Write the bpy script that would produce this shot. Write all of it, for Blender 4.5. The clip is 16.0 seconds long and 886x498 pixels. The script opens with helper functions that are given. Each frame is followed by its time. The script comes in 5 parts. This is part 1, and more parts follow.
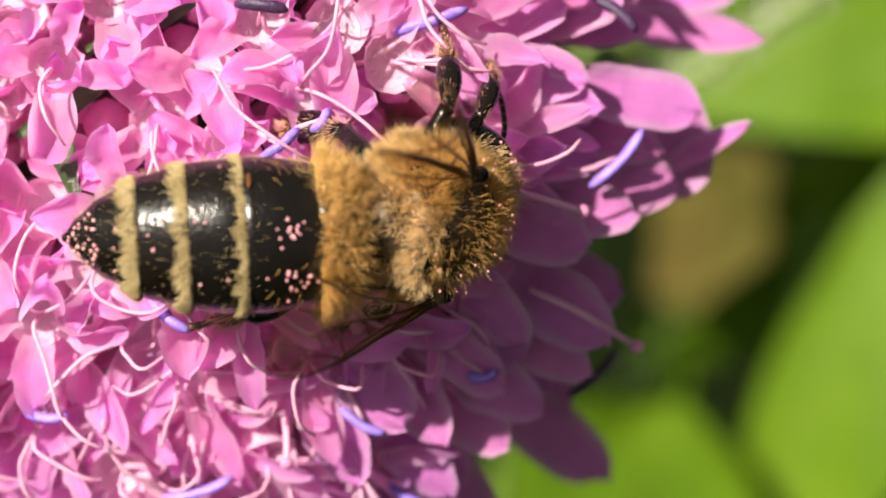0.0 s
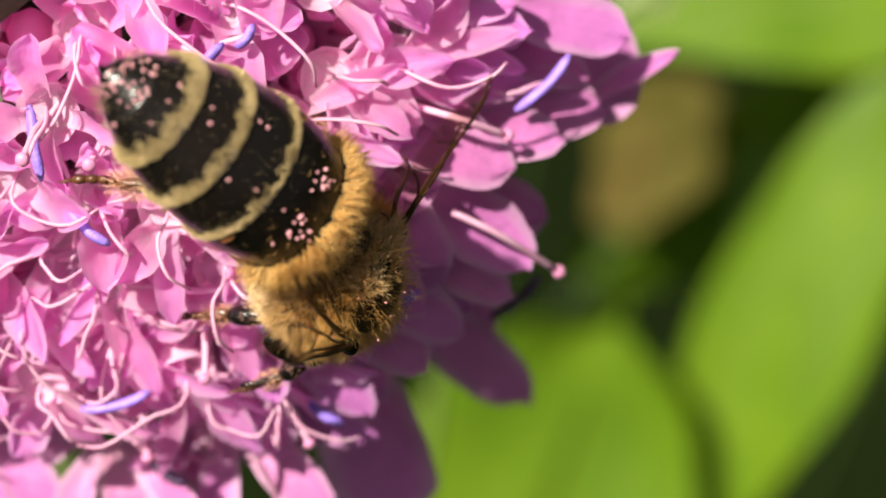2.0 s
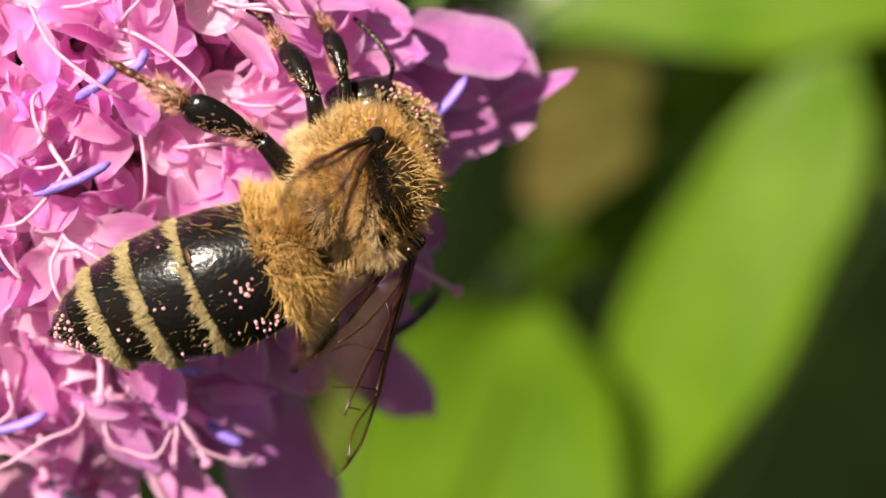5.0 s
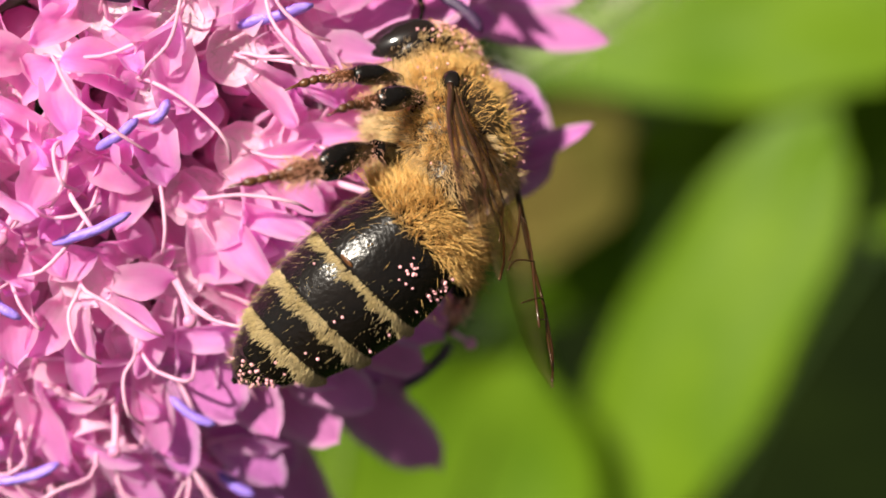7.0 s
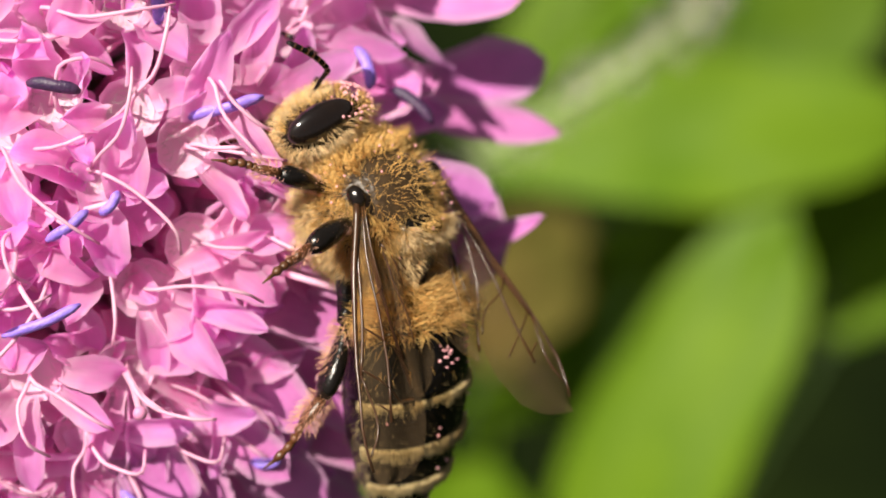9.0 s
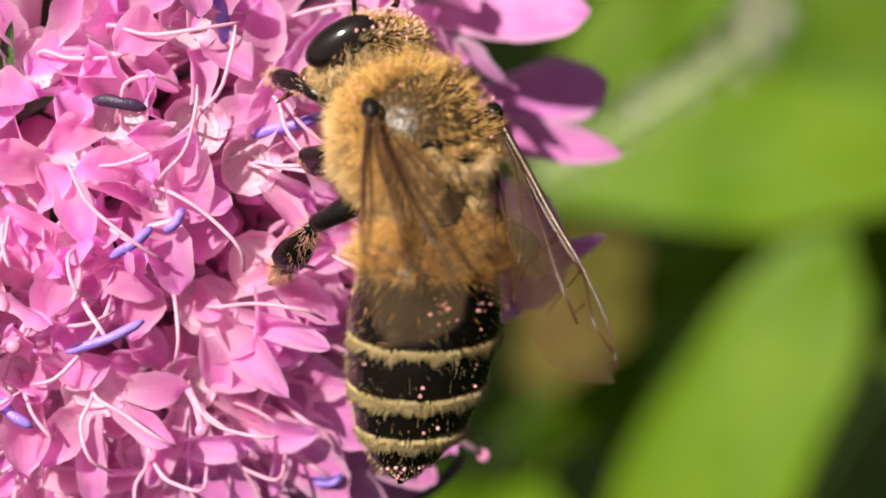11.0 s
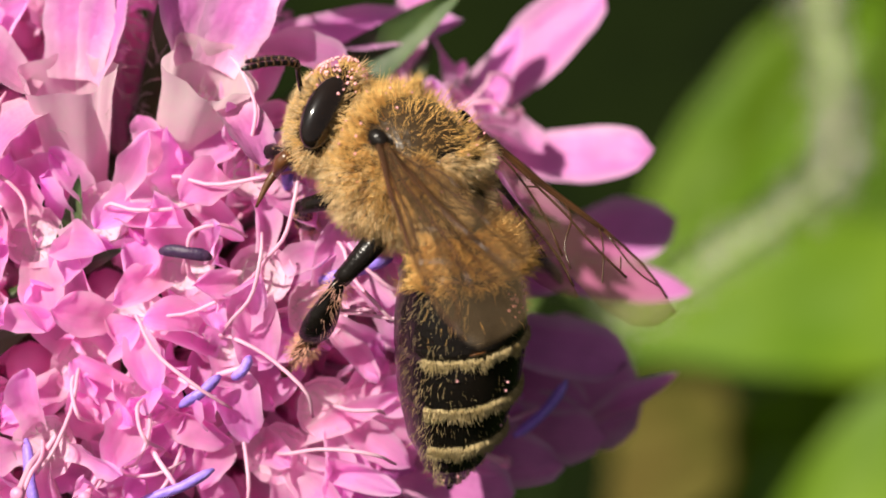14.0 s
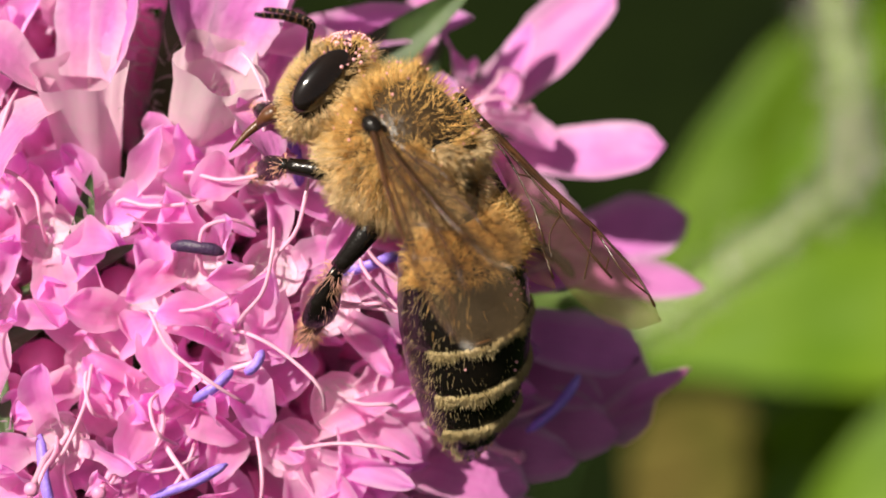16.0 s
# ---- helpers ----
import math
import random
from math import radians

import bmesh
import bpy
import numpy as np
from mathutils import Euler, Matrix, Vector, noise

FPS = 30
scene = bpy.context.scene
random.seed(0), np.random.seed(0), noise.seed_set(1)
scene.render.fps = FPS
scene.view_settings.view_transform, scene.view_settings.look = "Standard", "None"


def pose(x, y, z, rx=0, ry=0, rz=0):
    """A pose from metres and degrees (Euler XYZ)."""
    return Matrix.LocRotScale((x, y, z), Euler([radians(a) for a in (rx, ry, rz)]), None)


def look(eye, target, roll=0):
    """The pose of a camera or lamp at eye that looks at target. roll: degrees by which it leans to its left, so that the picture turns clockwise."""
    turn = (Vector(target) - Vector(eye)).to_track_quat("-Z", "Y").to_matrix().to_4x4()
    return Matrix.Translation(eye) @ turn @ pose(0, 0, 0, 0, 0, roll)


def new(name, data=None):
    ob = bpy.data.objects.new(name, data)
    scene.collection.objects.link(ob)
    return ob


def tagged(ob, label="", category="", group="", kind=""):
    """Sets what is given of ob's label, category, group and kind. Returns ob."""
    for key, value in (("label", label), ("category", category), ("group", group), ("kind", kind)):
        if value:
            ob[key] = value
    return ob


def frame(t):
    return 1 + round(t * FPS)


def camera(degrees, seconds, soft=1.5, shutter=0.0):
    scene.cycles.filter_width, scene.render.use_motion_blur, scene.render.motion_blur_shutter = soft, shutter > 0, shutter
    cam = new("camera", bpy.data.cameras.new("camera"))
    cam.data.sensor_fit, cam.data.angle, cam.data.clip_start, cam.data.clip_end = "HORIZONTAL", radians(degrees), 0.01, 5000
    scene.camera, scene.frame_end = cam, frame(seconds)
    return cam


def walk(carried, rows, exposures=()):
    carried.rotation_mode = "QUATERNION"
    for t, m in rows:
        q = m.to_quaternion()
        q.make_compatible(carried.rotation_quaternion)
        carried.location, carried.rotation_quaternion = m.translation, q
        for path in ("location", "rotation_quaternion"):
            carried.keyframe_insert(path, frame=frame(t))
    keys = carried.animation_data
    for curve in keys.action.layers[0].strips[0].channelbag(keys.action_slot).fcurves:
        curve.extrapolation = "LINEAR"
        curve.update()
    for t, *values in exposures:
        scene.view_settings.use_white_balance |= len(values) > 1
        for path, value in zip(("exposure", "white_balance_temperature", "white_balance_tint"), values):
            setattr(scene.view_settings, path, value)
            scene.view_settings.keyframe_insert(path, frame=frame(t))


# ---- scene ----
# A honeybee on a pink scabious head. Lengths inside the builders are millimetres.
MM = 0.001
cam = camera(24, 16.0, soft=1.7)
# the flower's own space: z along its axis, leaning 35 degrees towards the viewer
FLOWER = pose(0, 0, 0.45, 35)
cam.data.dof.use_dof = True
cam.data.dof.focus_distance = 0.0545
cam.data.dof.aperture_fstop = 54.0


def aim(t, yaw, pitch, roll, right, up):
    """A row of the camera's way: its turn in degrees and its sway in millimetres."""
    sway = FLOWER @ pose(0.01316 + right * MM, -0.0025 + up * MM, 0.0635)
    return (t, sway @ pose(0, 0, 0, 0, yaw, 0) @ pose(0, 0, 0, pitch, 0, 0) @ pose(0, 0, 0, 0, 0, roll))


walk(cam, [
    aim(0, 3.416, -1.633, -1.87, -1.03, -0.84),
    aim(0.5, 2.917, -1.303, -0.62, -0.84, -0.98),
    aim(1, 2.340, -3.412, -0.73, -0.66, -1.12),
    aim(1.5, 3.213, -3.829, -0.53, -0.51, -0.98),
    aim(2, 1.979, -3.856, -0.28, -0.36, -0.83),
    aim(2.5, 3.078, -4.741, -0.50, -0.22, -0.69),
    aim(3, 2.474, -4.377, 0.20, -0.07, -0.54),
    aim(3.5, 2.220, -5.037, -0.17, 0.07, -0.39),
    aim(4, 1.158, -4.746, 0.64, 1.07, 0.37),
    aim(4.5, 0.190, -4.212, 0.66, 1.04, 0.53),
    aim(4.7, 0.381, -4.659, -0.00, 0.97, 0.57),
    aim(6.8, -1.075, -3.719, 0.26, -0.34, 0.73),
    aim(7, -0.523, -3.338, 0.49, -0.47, 0.75),
    aim(7.5, -0.958, -2.153, 0.63, 0.00, 0.70),
    aim(8, -0.916, -1.102, 0.49, 0.47, 0.66),
    aim(8.2, -1.465, -0.921, 0.51, 0.35, 0.59),
    aim(10.3, -1.189, -0.079, -0.02, -0.91, -0.12),
    aim(10.5, -0.715, -0.114, 0.13, -1.03, -0.19),
    aim(11, -0.126, 0.142, 0.62, -0.47, 0.28),
    aim(11.5, -0.544, 0.548, -0.44, -0.47, 0.22),
    aim(12, 0.934, 1.966, 0.50, -0.47, 0.15),
    aim(12.5, 1.451, 2.304, 1.07, -0.30, 0.07),
    aim(13, 2.553, 3.261, 1.51, -0.14, -0.02),
    aim(13.5, 2.120, 4.185, -0.86, 0.02, -0.10),
    aim(14, 2.351, 4.504, -0.94, 0.19, -0.19),
    aim(14.5, 3.130, 4.825, -0.41, 0.22, -0.37),
    aim(15, 2.586, 5.436, -1.30, 0.25, -0.56),
    aim(15.5, 2.437, 5.042, -0.24, 0.29, -0.75),
    aim(16, 2.809, 5.102, -1.31, 0.32, -0.94),
], exposures=[(0.0, 0.95, 6850, 10), (4.7, 0.90, 6850, 10), (8.0, 0.82, 6850, 10), (11.0, 0.78, 6850, 10), (13.0, 0.74, 6850, 10), (16.0, 0.74, 6850, 10)])

# ---- world, sun, exposure ----
world = bpy.data.worlds.new("sky")
scene.world = world
world.use_nodes = True
wn = world.node_tree
sky = wn.nodes.new("ShaderNodeTexSky")
sky.sky_type = "NISHITA"
sky.sun_disc = False
sky.dust_density = 4.0
sky.air_density = 0.8
sky.ozone_density = 0.3
SUN_FROM = Vector((-0.42, -0.16, 0.894)).normalized()
sky.sun_elevation = math.asin(SUN_FROM.z)
sky.sun_rotation = math.atan2(SUN_FROM.x, SUN_FROM.y)
haze = wn.nodes.new("ShaderNodeHueSaturation")
haze.inputs["Saturation"].default_value = 0.16
wn.links.new(sky.outputs[0], haze.inputs["Color"])
wn.links.new(haze.outputs[0], wn.nodes["Background"].inputs[0])
wn.nodes["Background"].inputs[1].default_value = 0.034
sun = new("sun", bpy.data.lights.new("sun", "SUN"))
sun.data.energy = 4.8
sun.data.angle = radians(0.6)
sun.data.color = (1.0, 0.94, 0.84)
sun.matrix_world = look(SUN_FROM * 2, (0, 0, 0))
scene.view_settings.exposure = 0.80


# ---- materials ----
def mat(name, col, rough=0.5, col2=None, scale=900.0, bump=0.0, bump_scale=3000.0, spec=0.5, metal=0.0, trans=0.0,
        coat=0.0, rand=0.0, strand=0.0):
    """Two colours mixed by noise at two scales, with relief, some light let through and chance from piece to piece."""
    m = bpy.data.materials.new(name)
    m.use_nodes = True
    n, l = m.node_tree.nodes, m.node_tree.links
    b = n["Principled BSDF"]
    tc = n.new("ShaderNodeTexCoord")
    col2 = col2 or tuple(c * 0.7 for c in col)
    na, nb = n.new("ShaderNodeTexNoise"), n.new("ShaderNodeTexNoise")
    na.inputs["Scale"].default_value, nb.inputs["Scale"].default_value = scale, scale * 6.3
    na.inputs["Detail"].default_value = 4
    for x in (na, nb):
        l.new(tc.outputs["Object"], x.inputs["Vector"])
    add = n.new("ShaderNodeMath")
    add.operation = "MULTIPLY_ADD"
    add.inputs[1].default_value = 0.35
    l.new(nb.outputs[0], add.inputs[0])
    l.new(na.outputs[0], add.inputs[2])
    ramp = n.new("ShaderNodeMapRange")
    ramp.inputs[1].default_value, ramp.inputs[2].default_value = 0.45, 0.9
    l.new(add.outputs[0], ramp.inputs[0])
    mix = n.new("ShaderNodeMix")
    mix.data_type = "RGBA"
    mix.inputs[6].default_value, mix.inputs[7].default_value = (*col, 1), (*col2, 1)
    l.new(ramp.outputs[0], mix.inputs[0])
    out = mix.outputs[2]
    if rand:
        oi, hsv, mr = n.new("ShaderNodeObjectInfo"), n.new("ShaderNodeHueSaturation"), n.new("ShaderNodeMapRange")
        mr.inputs[3].default_value, mr.inputs[4].default_value = 1 - rand, 1 + rand
        l.new(oi.outputs["Random"], mr.inputs[0])
        l.new(mr.outputs[0], hsv.inputs["Value"])
        l.new(out, hsv.inputs["Color"])
        out = hsv.outputs[0]
    if strand:
        geo, hsv, mr = n.new("ShaderNodeNewGeometry"), n.new("ShaderNodeHueSaturation"), n.new("ShaderNodeMapRange")
        mr.inputs[3].default_value, mr.inputs[4].default_value = 1 - strand, 1 + strand
        l.new(geo.outputs["Random Per Island"], mr.inputs[0])
        l.new(mr.outputs[0], hsv.inputs["Value"])
        l.new(out, hsv.inputs["Color"])
        out = hsv.outputs[0]
    l.new(out, b.inputs["Base Color"])
    b.inputs["Roughness"].default_value, b.inputs["Metallic"].default_value = rough, metal
    b.inputs["Specular IOR Level"].default_value, b.inputs["Coat Weight"].default_value = spec, coat
    if bump:
        nz, bp = n.new("ShaderNodeTexNoise"), n.new("ShaderNodeBump")
        nz.inputs["Scale"].default_value, nz.inputs["Detail"].default_value = bump_scale, 3
        l.new(tc.outputs["Object"], nz.inputs["Vector"])
        bp.inputs["Strength"].default_value, bp.inputs["Distance"].default_value = bump, 0.0001
        l.new(nz.outputs[0], bp.inputs["Height"])
        l.new(bp.outputs[0], b.inputs["Normal"])
    if trans:
        tr, ms = n.new("ShaderNodeBsdfTranslucent"), n.new("ShaderNodeMixShader")
        l.new(out, tr.inputs[0])
        ms.inputs[0].default_value = trans
        l.new(b.outputs[0], ms.inputs[1])
        l.new(tr.outputs[0], ms.inputs[2])
        l.new(ms.outputs[0], n["Material Output"].inputs[0])
    return m


def petal_mat(name, base, mid, tip, trans=0.3):
    """Petal skin: paler at the foot, veined lengthwise, finely crinkled, letting light through."""
    m = mat(name, mid, 0.55, spec=0.12)
    n, l = m.node_tree.nodes, m.node_tree.links
    b = n["Principled BSDF"]
    uv, sep = n.new("ShaderNodeUVMap"), n.new("ShaderNodeSeparateXYZ")
    l.new(uv.outputs[0], sep.inputs[0])
    ramp = n.new("ShaderNodeValToRGB")
    e = ramp.color_ramp.elements
    e[0].color, e[1].color = (*base, 1), (*tip, 1)
    e[0].position = 0.0
    x = e.new(0.42)
    x.color = (*mid, 1)
    l.new(sep.outputs[0], ramp.inputs[0])
    tc, nz = n.new("ShaderNodeTexCoord"), n.new("ShaderNodeTexNoise")
    nz.inputs["Scale"].default_value, nz.inputs["Detail"].default_value = 1000, 6
    l.new(tc.outputs["Object"], nz.inputs["Vector"])
    oi = n.new("ShaderNodeObjectInfo")
    mr = n.new("ShaderNodeMapRange")
    mr.inputs[3].default_value, mr.inputs[4].default_value = 0.472, 0.512
    l.new(oi.outputs["Random"], mr.inputs[0])
    val = n.new("ShaderNodeMath")
    val.operation = "MULTIPLY_ADD"
    val.inputs[1].default_value, val.inputs[2].default_value = 0.50, 0.72
    l.new(nz.outputs[0], val.inputs[0])
    hsv = n.new("ShaderNodeHueSaturation")
    l.new(mr.outputs[0], hsv.inputs["Hue"])
    l.new(val.outputs[0], hsv.inputs["Value"])
    l.new(ramp.outputs[0], hsv.inputs["Color"])
    # lengthwise veins
    wv = n.new("ShaderNodeMath")
    wv.operation = "MULTIPLY"
    wv.inputs[1].default_value = 42.0
    l.new(sep.outputs[1], wv.inputs[0])
    sn = n.new("ShaderNodeMath")
    sn.operation = "SINE"
    l.new(wv.outputs[0], sn.inputs[0])
    hs = n.new("ShaderNodeMath")
    hs.operation = "MULTIPLY_ADD"
    hs.inputs[1].default_value = 0.034
    l.new(sn.outputs[0], hs.inputs[0])
    nz2 = n.new("ShaderNodeTexNoise")
    nz2.inputs["Scale"].default_value, nz2.inputs["Detail"].default_value = 3400, 6
    l.new(tc.outputs["Object"], nz2.inputs["Vector"])
    l.new(nz2.outputs[0], hs.inputs[2])
    bp = n.new("ShaderNodeBump")
    bp.inputs["Strength"].default_value, bp.inputs["Distance"].default_value = 0.45, 0.00012
    l.new(hs.outputs[0], bp.inputs["Height"])
    l.new(bp.outputs[0], b.inputs["Normal"])
    # the veins are a little darker, the rim a little paler
    rim = n.new("ShaderNodeMath")
    rim.operation = "MULTIPLY_ADD"
    rim.inputs[1].default_value, rim.inputs[2].default_value = 2.0, -1.0
    l.new(sep.outputs[1], rim.inputs[0])
    far = n.new("ShaderNodeMath")
    far.operation = "ABSOLUTE"
    l.new(rim.outputs[0], far.inputs[0])
    edge = n.new("ShaderNodeMapRange")
    edge.inputs[1].default_value, edge.inputs[2].default_value = 0.55, 1.0
    edge.inputs[3].default_value, edge.inputs[4].default_value = 1.12, 0.72
    l.new(far.outputs[0], edge.inputs[0])
    dark = n.new("ShaderNodeMath")
    dark.operation = "MULTIPLY_ADD"
    dark.inputs[1].default_value = 0.02
    l.new(sn.outputs[0], dark.inputs[0])
    l.new(edge.outputs[0], dark.inputs[2])
    l.new(dark.outputs[0], hsv.inputs["Saturation"])
    l.new(hsv.outputs[0], b.inputs["Base Color"])
    b.inputs["Roughness"].default_value = 0.42
    b.inputs["Specular IOR Level"].default_value = 0.28
    b.inputs["Sheen Weight"].default_value = 0.05
    tr, ms = n.new("ShaderNodeBsdfTranslucent"), n.new("ShaderNodeMixShader")
    l.new(hsv.outputs[0], tr.inputs[0])
    ms.inputs[0].default_value = trans
    l.new(b.outputs[0], ms.inputs[1])
    l.new(tr.outputs[0], ms.inputs[2])
    l.new(ms.outputs[0], n["Material Output"].inputs[0])
    return m


PETAL = petal_mat("petal_pink", (0.96, 0.66, 0.82), (0.96, 0.49, 0.80), (0.95, 0.45, 0.85), 0.72)
RAY_PETAL = petal_mat("petal_lilac", (0.70, 0.40, 0.54), (0.60, 0.23, 0.47), (0.62, 0.25, 0.53), 0.32)
TUBE = mat("floret_tube", (0.90, 0.52, 0.74), 0.5, (0.88, 0.66, 0.78), 500, 0.2, trans=0.45, rand=0.12)
FILAMENT = mat("filament", (0.88, 0.60, 0.74), 0.45, (0.84, 0.44, 0.64), 700, trans=0.4, spec=0.2, rand=0.1)
FUNNEL = mat("funnel_tube", (0.82, 0.50, 0.68), 0.5, (0.76, 0.64, 0.66), 420, 0.3, trans=0.6, spec=0.1)
BUD = mat("bud_pink", (0.93, 0.46, 0.74), 0.6, (0.88, 0.38, 0.64), 700, 0.3, trans=0.5, spec=0.1, rand=0.15)
STIGMA = mat("stigma", (0.80, 0.34, 0.55), 0.45, (0.70, 0.25, 0.48), 2500, 0.3, trans=0.2)
ANTHER = mat("anther", (0.22, 0.13, 0.62), 0.45, (0.34, 0.22, 0.75), 2500, 0.4, 9000, rand=0.2)
DARK_ANTHER = mat("anther_spent", (0.022, 0.010, 0.045), 0.5, (0.07, 0.03, 0.08), 2500, 0.4, 9000)
POLLEN = mat("pollen", (0.85, 0.42, 0.45), 0.6, (0.80, 0.34, 0.40), 4000)
SEPAL = mat("calyx_green", (0.05, 0.09, 0.02), 0.6, (0.02, 0.045, 0.01), 400, 0.3, rand=0.2)
HAIR_WHITE = mat("plant_hair", (0.84, 0.78, 0.74), 0.5, trans=0.5)
SHELL = mat("bee_shell", (0.0042, 0.0037, 0.0034), 0.24, (0.008, 0.0055, 0.004), 500, 0.25, 7000, spec=0.34)
AMBER = mat("bee_amber", (0.22, 0.075, 0.015), 0.35, (0.06, 0.025, 0.01), 900, 0.2, 9000)
DARK_AMBER = mat("bee_foot", (0.06, 0.022, 0.008), 0.35, (0.12, 0.045, 0.015), 1500, 0.2, 9000)
FUR = mat("bee_fur", (0.88, 0.58, 0.21), 0.45, (0.64, 0.36, 0.10), 1100, trans=0.25, strand=0.30)
PALE_FUR = mat("bee_pale_fur", (0.84, 0.63, 0.36), 0.45, (0.60, 0.39, 0.17), 1500, trans=0.2, strand=0.35)
LEG_HAIR = mat("leg_hair", (0.72, 0.40, 0.22), 0.5, (0.86, 0.46, 0.40), 2500, trans=0.2)
BAND = mat("bee_band", (0.60, 0.47, 0.25), 0.6, (0.42, 0.31, 0.13), 2000, trans=0.15, strand=0.3)
EYE_MAT = mat("bee_eye", (0.005, 0.0035, 0.0035), 0.10, (0.012, 0.007, 0.005), 600, spec=0.5, coat=0.15)
SCUTUM = mat("bee_scutum", (0.030, 0.018, 0.008), 0.36, (0.055, 0.032, 0.014), 1500, 0.4, 6000, spec=0.4)
VEIN = mat("wing_vein", (0.03, 0.013, 0.006), 0.3, (0.07, 0.028, 0.010), 900)


def wing_mat():
    m = mat("wing_skin", (0.20, 0.135, 0.075), 0.26, (0.13, 0.085, 0.045), 700, 0.35, 3200, spec=0.45)
    n, l = m.node_tree.nodes, m.node_tree.links
    tp, ms = n.new("ShaderNodeBsdfTransparent"), n.new("ShaderNodeMixShader")
    tp.inputs[0].default_value = (0.85, 0.77, 0.65, 1)
    ms.inputs[0].default_value = 0.20
    l.new(tp.outputs[0], ms.inputs[1])
    l.new(n["Principled BSDF"].outputs[0], ms.inputs[2])
    l.new(ms.outputs[0], n["Material Output"].inputs[0])
    return m


WING = wing_mat()
LEAF = mat("leaf_green", (0.115, 0.200, 0.008), 0.55, (0.07, 0.145, 0.006), 60, 0.2, 500, spec=0.15, trans=0.35, rand=0.15)
BLADE = mat("blade_green", (0.135, 0.235, 0.008), 0.5, (0.085, 0.17, 0.006), 70, 0.2, 500, spec=0.15, trans=0.35)
BROWN_LEAF = mat("leaf_withered", (0.115, 0.085, 0.024), 0.8, (0.07, 0.065, 0.014), 80, 0.3, 500, spec=0.05, trans=0.2)
STEM = mat("stem_green", (0.20, 0.32, 0.06), 0.5, (0.28, 0.36, 0.14), 150, 0.2, 800, rand=0.1)
# near-black green: the shade among the meadow plants is put into the floor's colour
GROUND = mat("meadow_floor_shade", (0.0025, 0.005, 0.001), 0.95, (0.006, 0.011, 0.0015), 14, 0.6, 90, spec=0.05)


# ---- builders ----
def part(name, bm, material, parent=None, label="", m=None, smooth=True):
    """Links a bmesh, or (vertices, faces) in millimetres, as one mesh object under a thing or a part."""
    me = bpy.data.meshes.new(name)
    if isinstance(bm, tuple):
        me.from_pydata([(x * MM, y * MM, z * MM) for x, y, z in bm[0]], [], bm[1])
    else:
        bmesh.ops.scale(bm, vec=(MM, MM, MM), verts=bm.verts)
        bm.to_mesh(me)
        bm.free()
    if smooth and len(me.polygons):
        me.polygons.foreach_set("use_smooth", [True] * len(me.polygons))
    me.materials.append(material)
    return hang(name, me, parent, label, m)


def hang(name, me, parent=None, label="", m=None):
    ob = new(name, me)
    if parent:
        ob.parent = parent
    if m is not None:
        ob.matrix_basis = m
    if label:
        ob["label"] = label
    return ob


def mm(v):
    return Matrix.Translation(Vector(v) * MM)


def tube(path, radii, sides=8, bm=None, flat=None):
    """A tube along a path of points, closed at both ends. flat: factor for the second cross axis."""
    bm = bm or bmesh.new()
    pts = [Vector(p) for p in path]
    rings, side = [], None
    for i, p in enumerate(pts):
        d = (pts[min(i + 1, len(pts) - 1)] - pts[max(i - 1, 0)]).normalized()
        if side is None:
            side = d.orthogonal().normalized()
        side = (side - d * side.dot(d)).normalized()
        up = d.cross(side)
        r = radii[i] if hasattr(radii, "__len__") else radii
        rings.append([bm.verts.new(p + side * (r * math.cos(a)) + up * (r * (flat or 1) * math.sin(a)))
                      for a in (2 * math.pi * k / sides for k in range(sides))])
    for a, b in zip(rings, rings[1:]):
        for k in range(sides):
            bm.faces.new((a[k], a[(k + 1) % sides], b[(k + 1) % sides], b[k]))
    bm.faces.new(rings[0][::-1])
    bm.faces.new(rings[-1])
    return bm


def bend(points, n):
    """A smooth curve of n points through a few given ones."""
    p = [Vector(q) for q in points]
    p = [p[0] * 2 - p[1]] + p + [p[-1] * 2 - p[-2]]
    out = []
    for i in range(n):
        u = i / (n - 1) * (len(p) - 3)
        k = min(int(u), len(p) - 4)
        f = u - k
        a, b, c, d = p[k:k + 4]
        out.append(0.5 * (2 * b + (c - a) * f + (2 * a - 5 * b + 4 * c - d) * f * f + (3 * b - a - 3 * c + d) * f ** 3))
    return out


def revolve(profile, sides=24, fy=1.0, fz=1.0, sag=None):
    """A body of turned rings along -x: profile rows are (x, radius). sag(x) lowers the axis."""
    bm = bmesh.new()
    rings = []
    for x, r in profile:
        dz = sag(x) if sag else 0
        rings.append([bm.verts.new((x, r * fy * math.cos(a), r * fz * math.sin(a) + dz))
                      for a in (2 * math.pi * k / sides for k in range(sides))])
    for a, b in zip(rings, rings[1:]):
        for k in range(sides):
            bm.faces.new((a[k], b[k], b[(k + 1) % sides], a[(k + 1) % sides]))
    bm.faces.new(rings[0])
    bm.faces.new(rings[-1][::-1])
    return bm


def ball(rx, ry, rz, at=(0, 0, 0), u=20, v=14, bm=None):
    bm = bm or bmesh.new()
    bmesh.ops.create_uvsphere(bm, u_segments=u, v_segments=v, radius=1,
                              matrix=Matrix.Translation(at) @ Matrix.Diagonal((rx, ry, rz, 1)))
    return bm


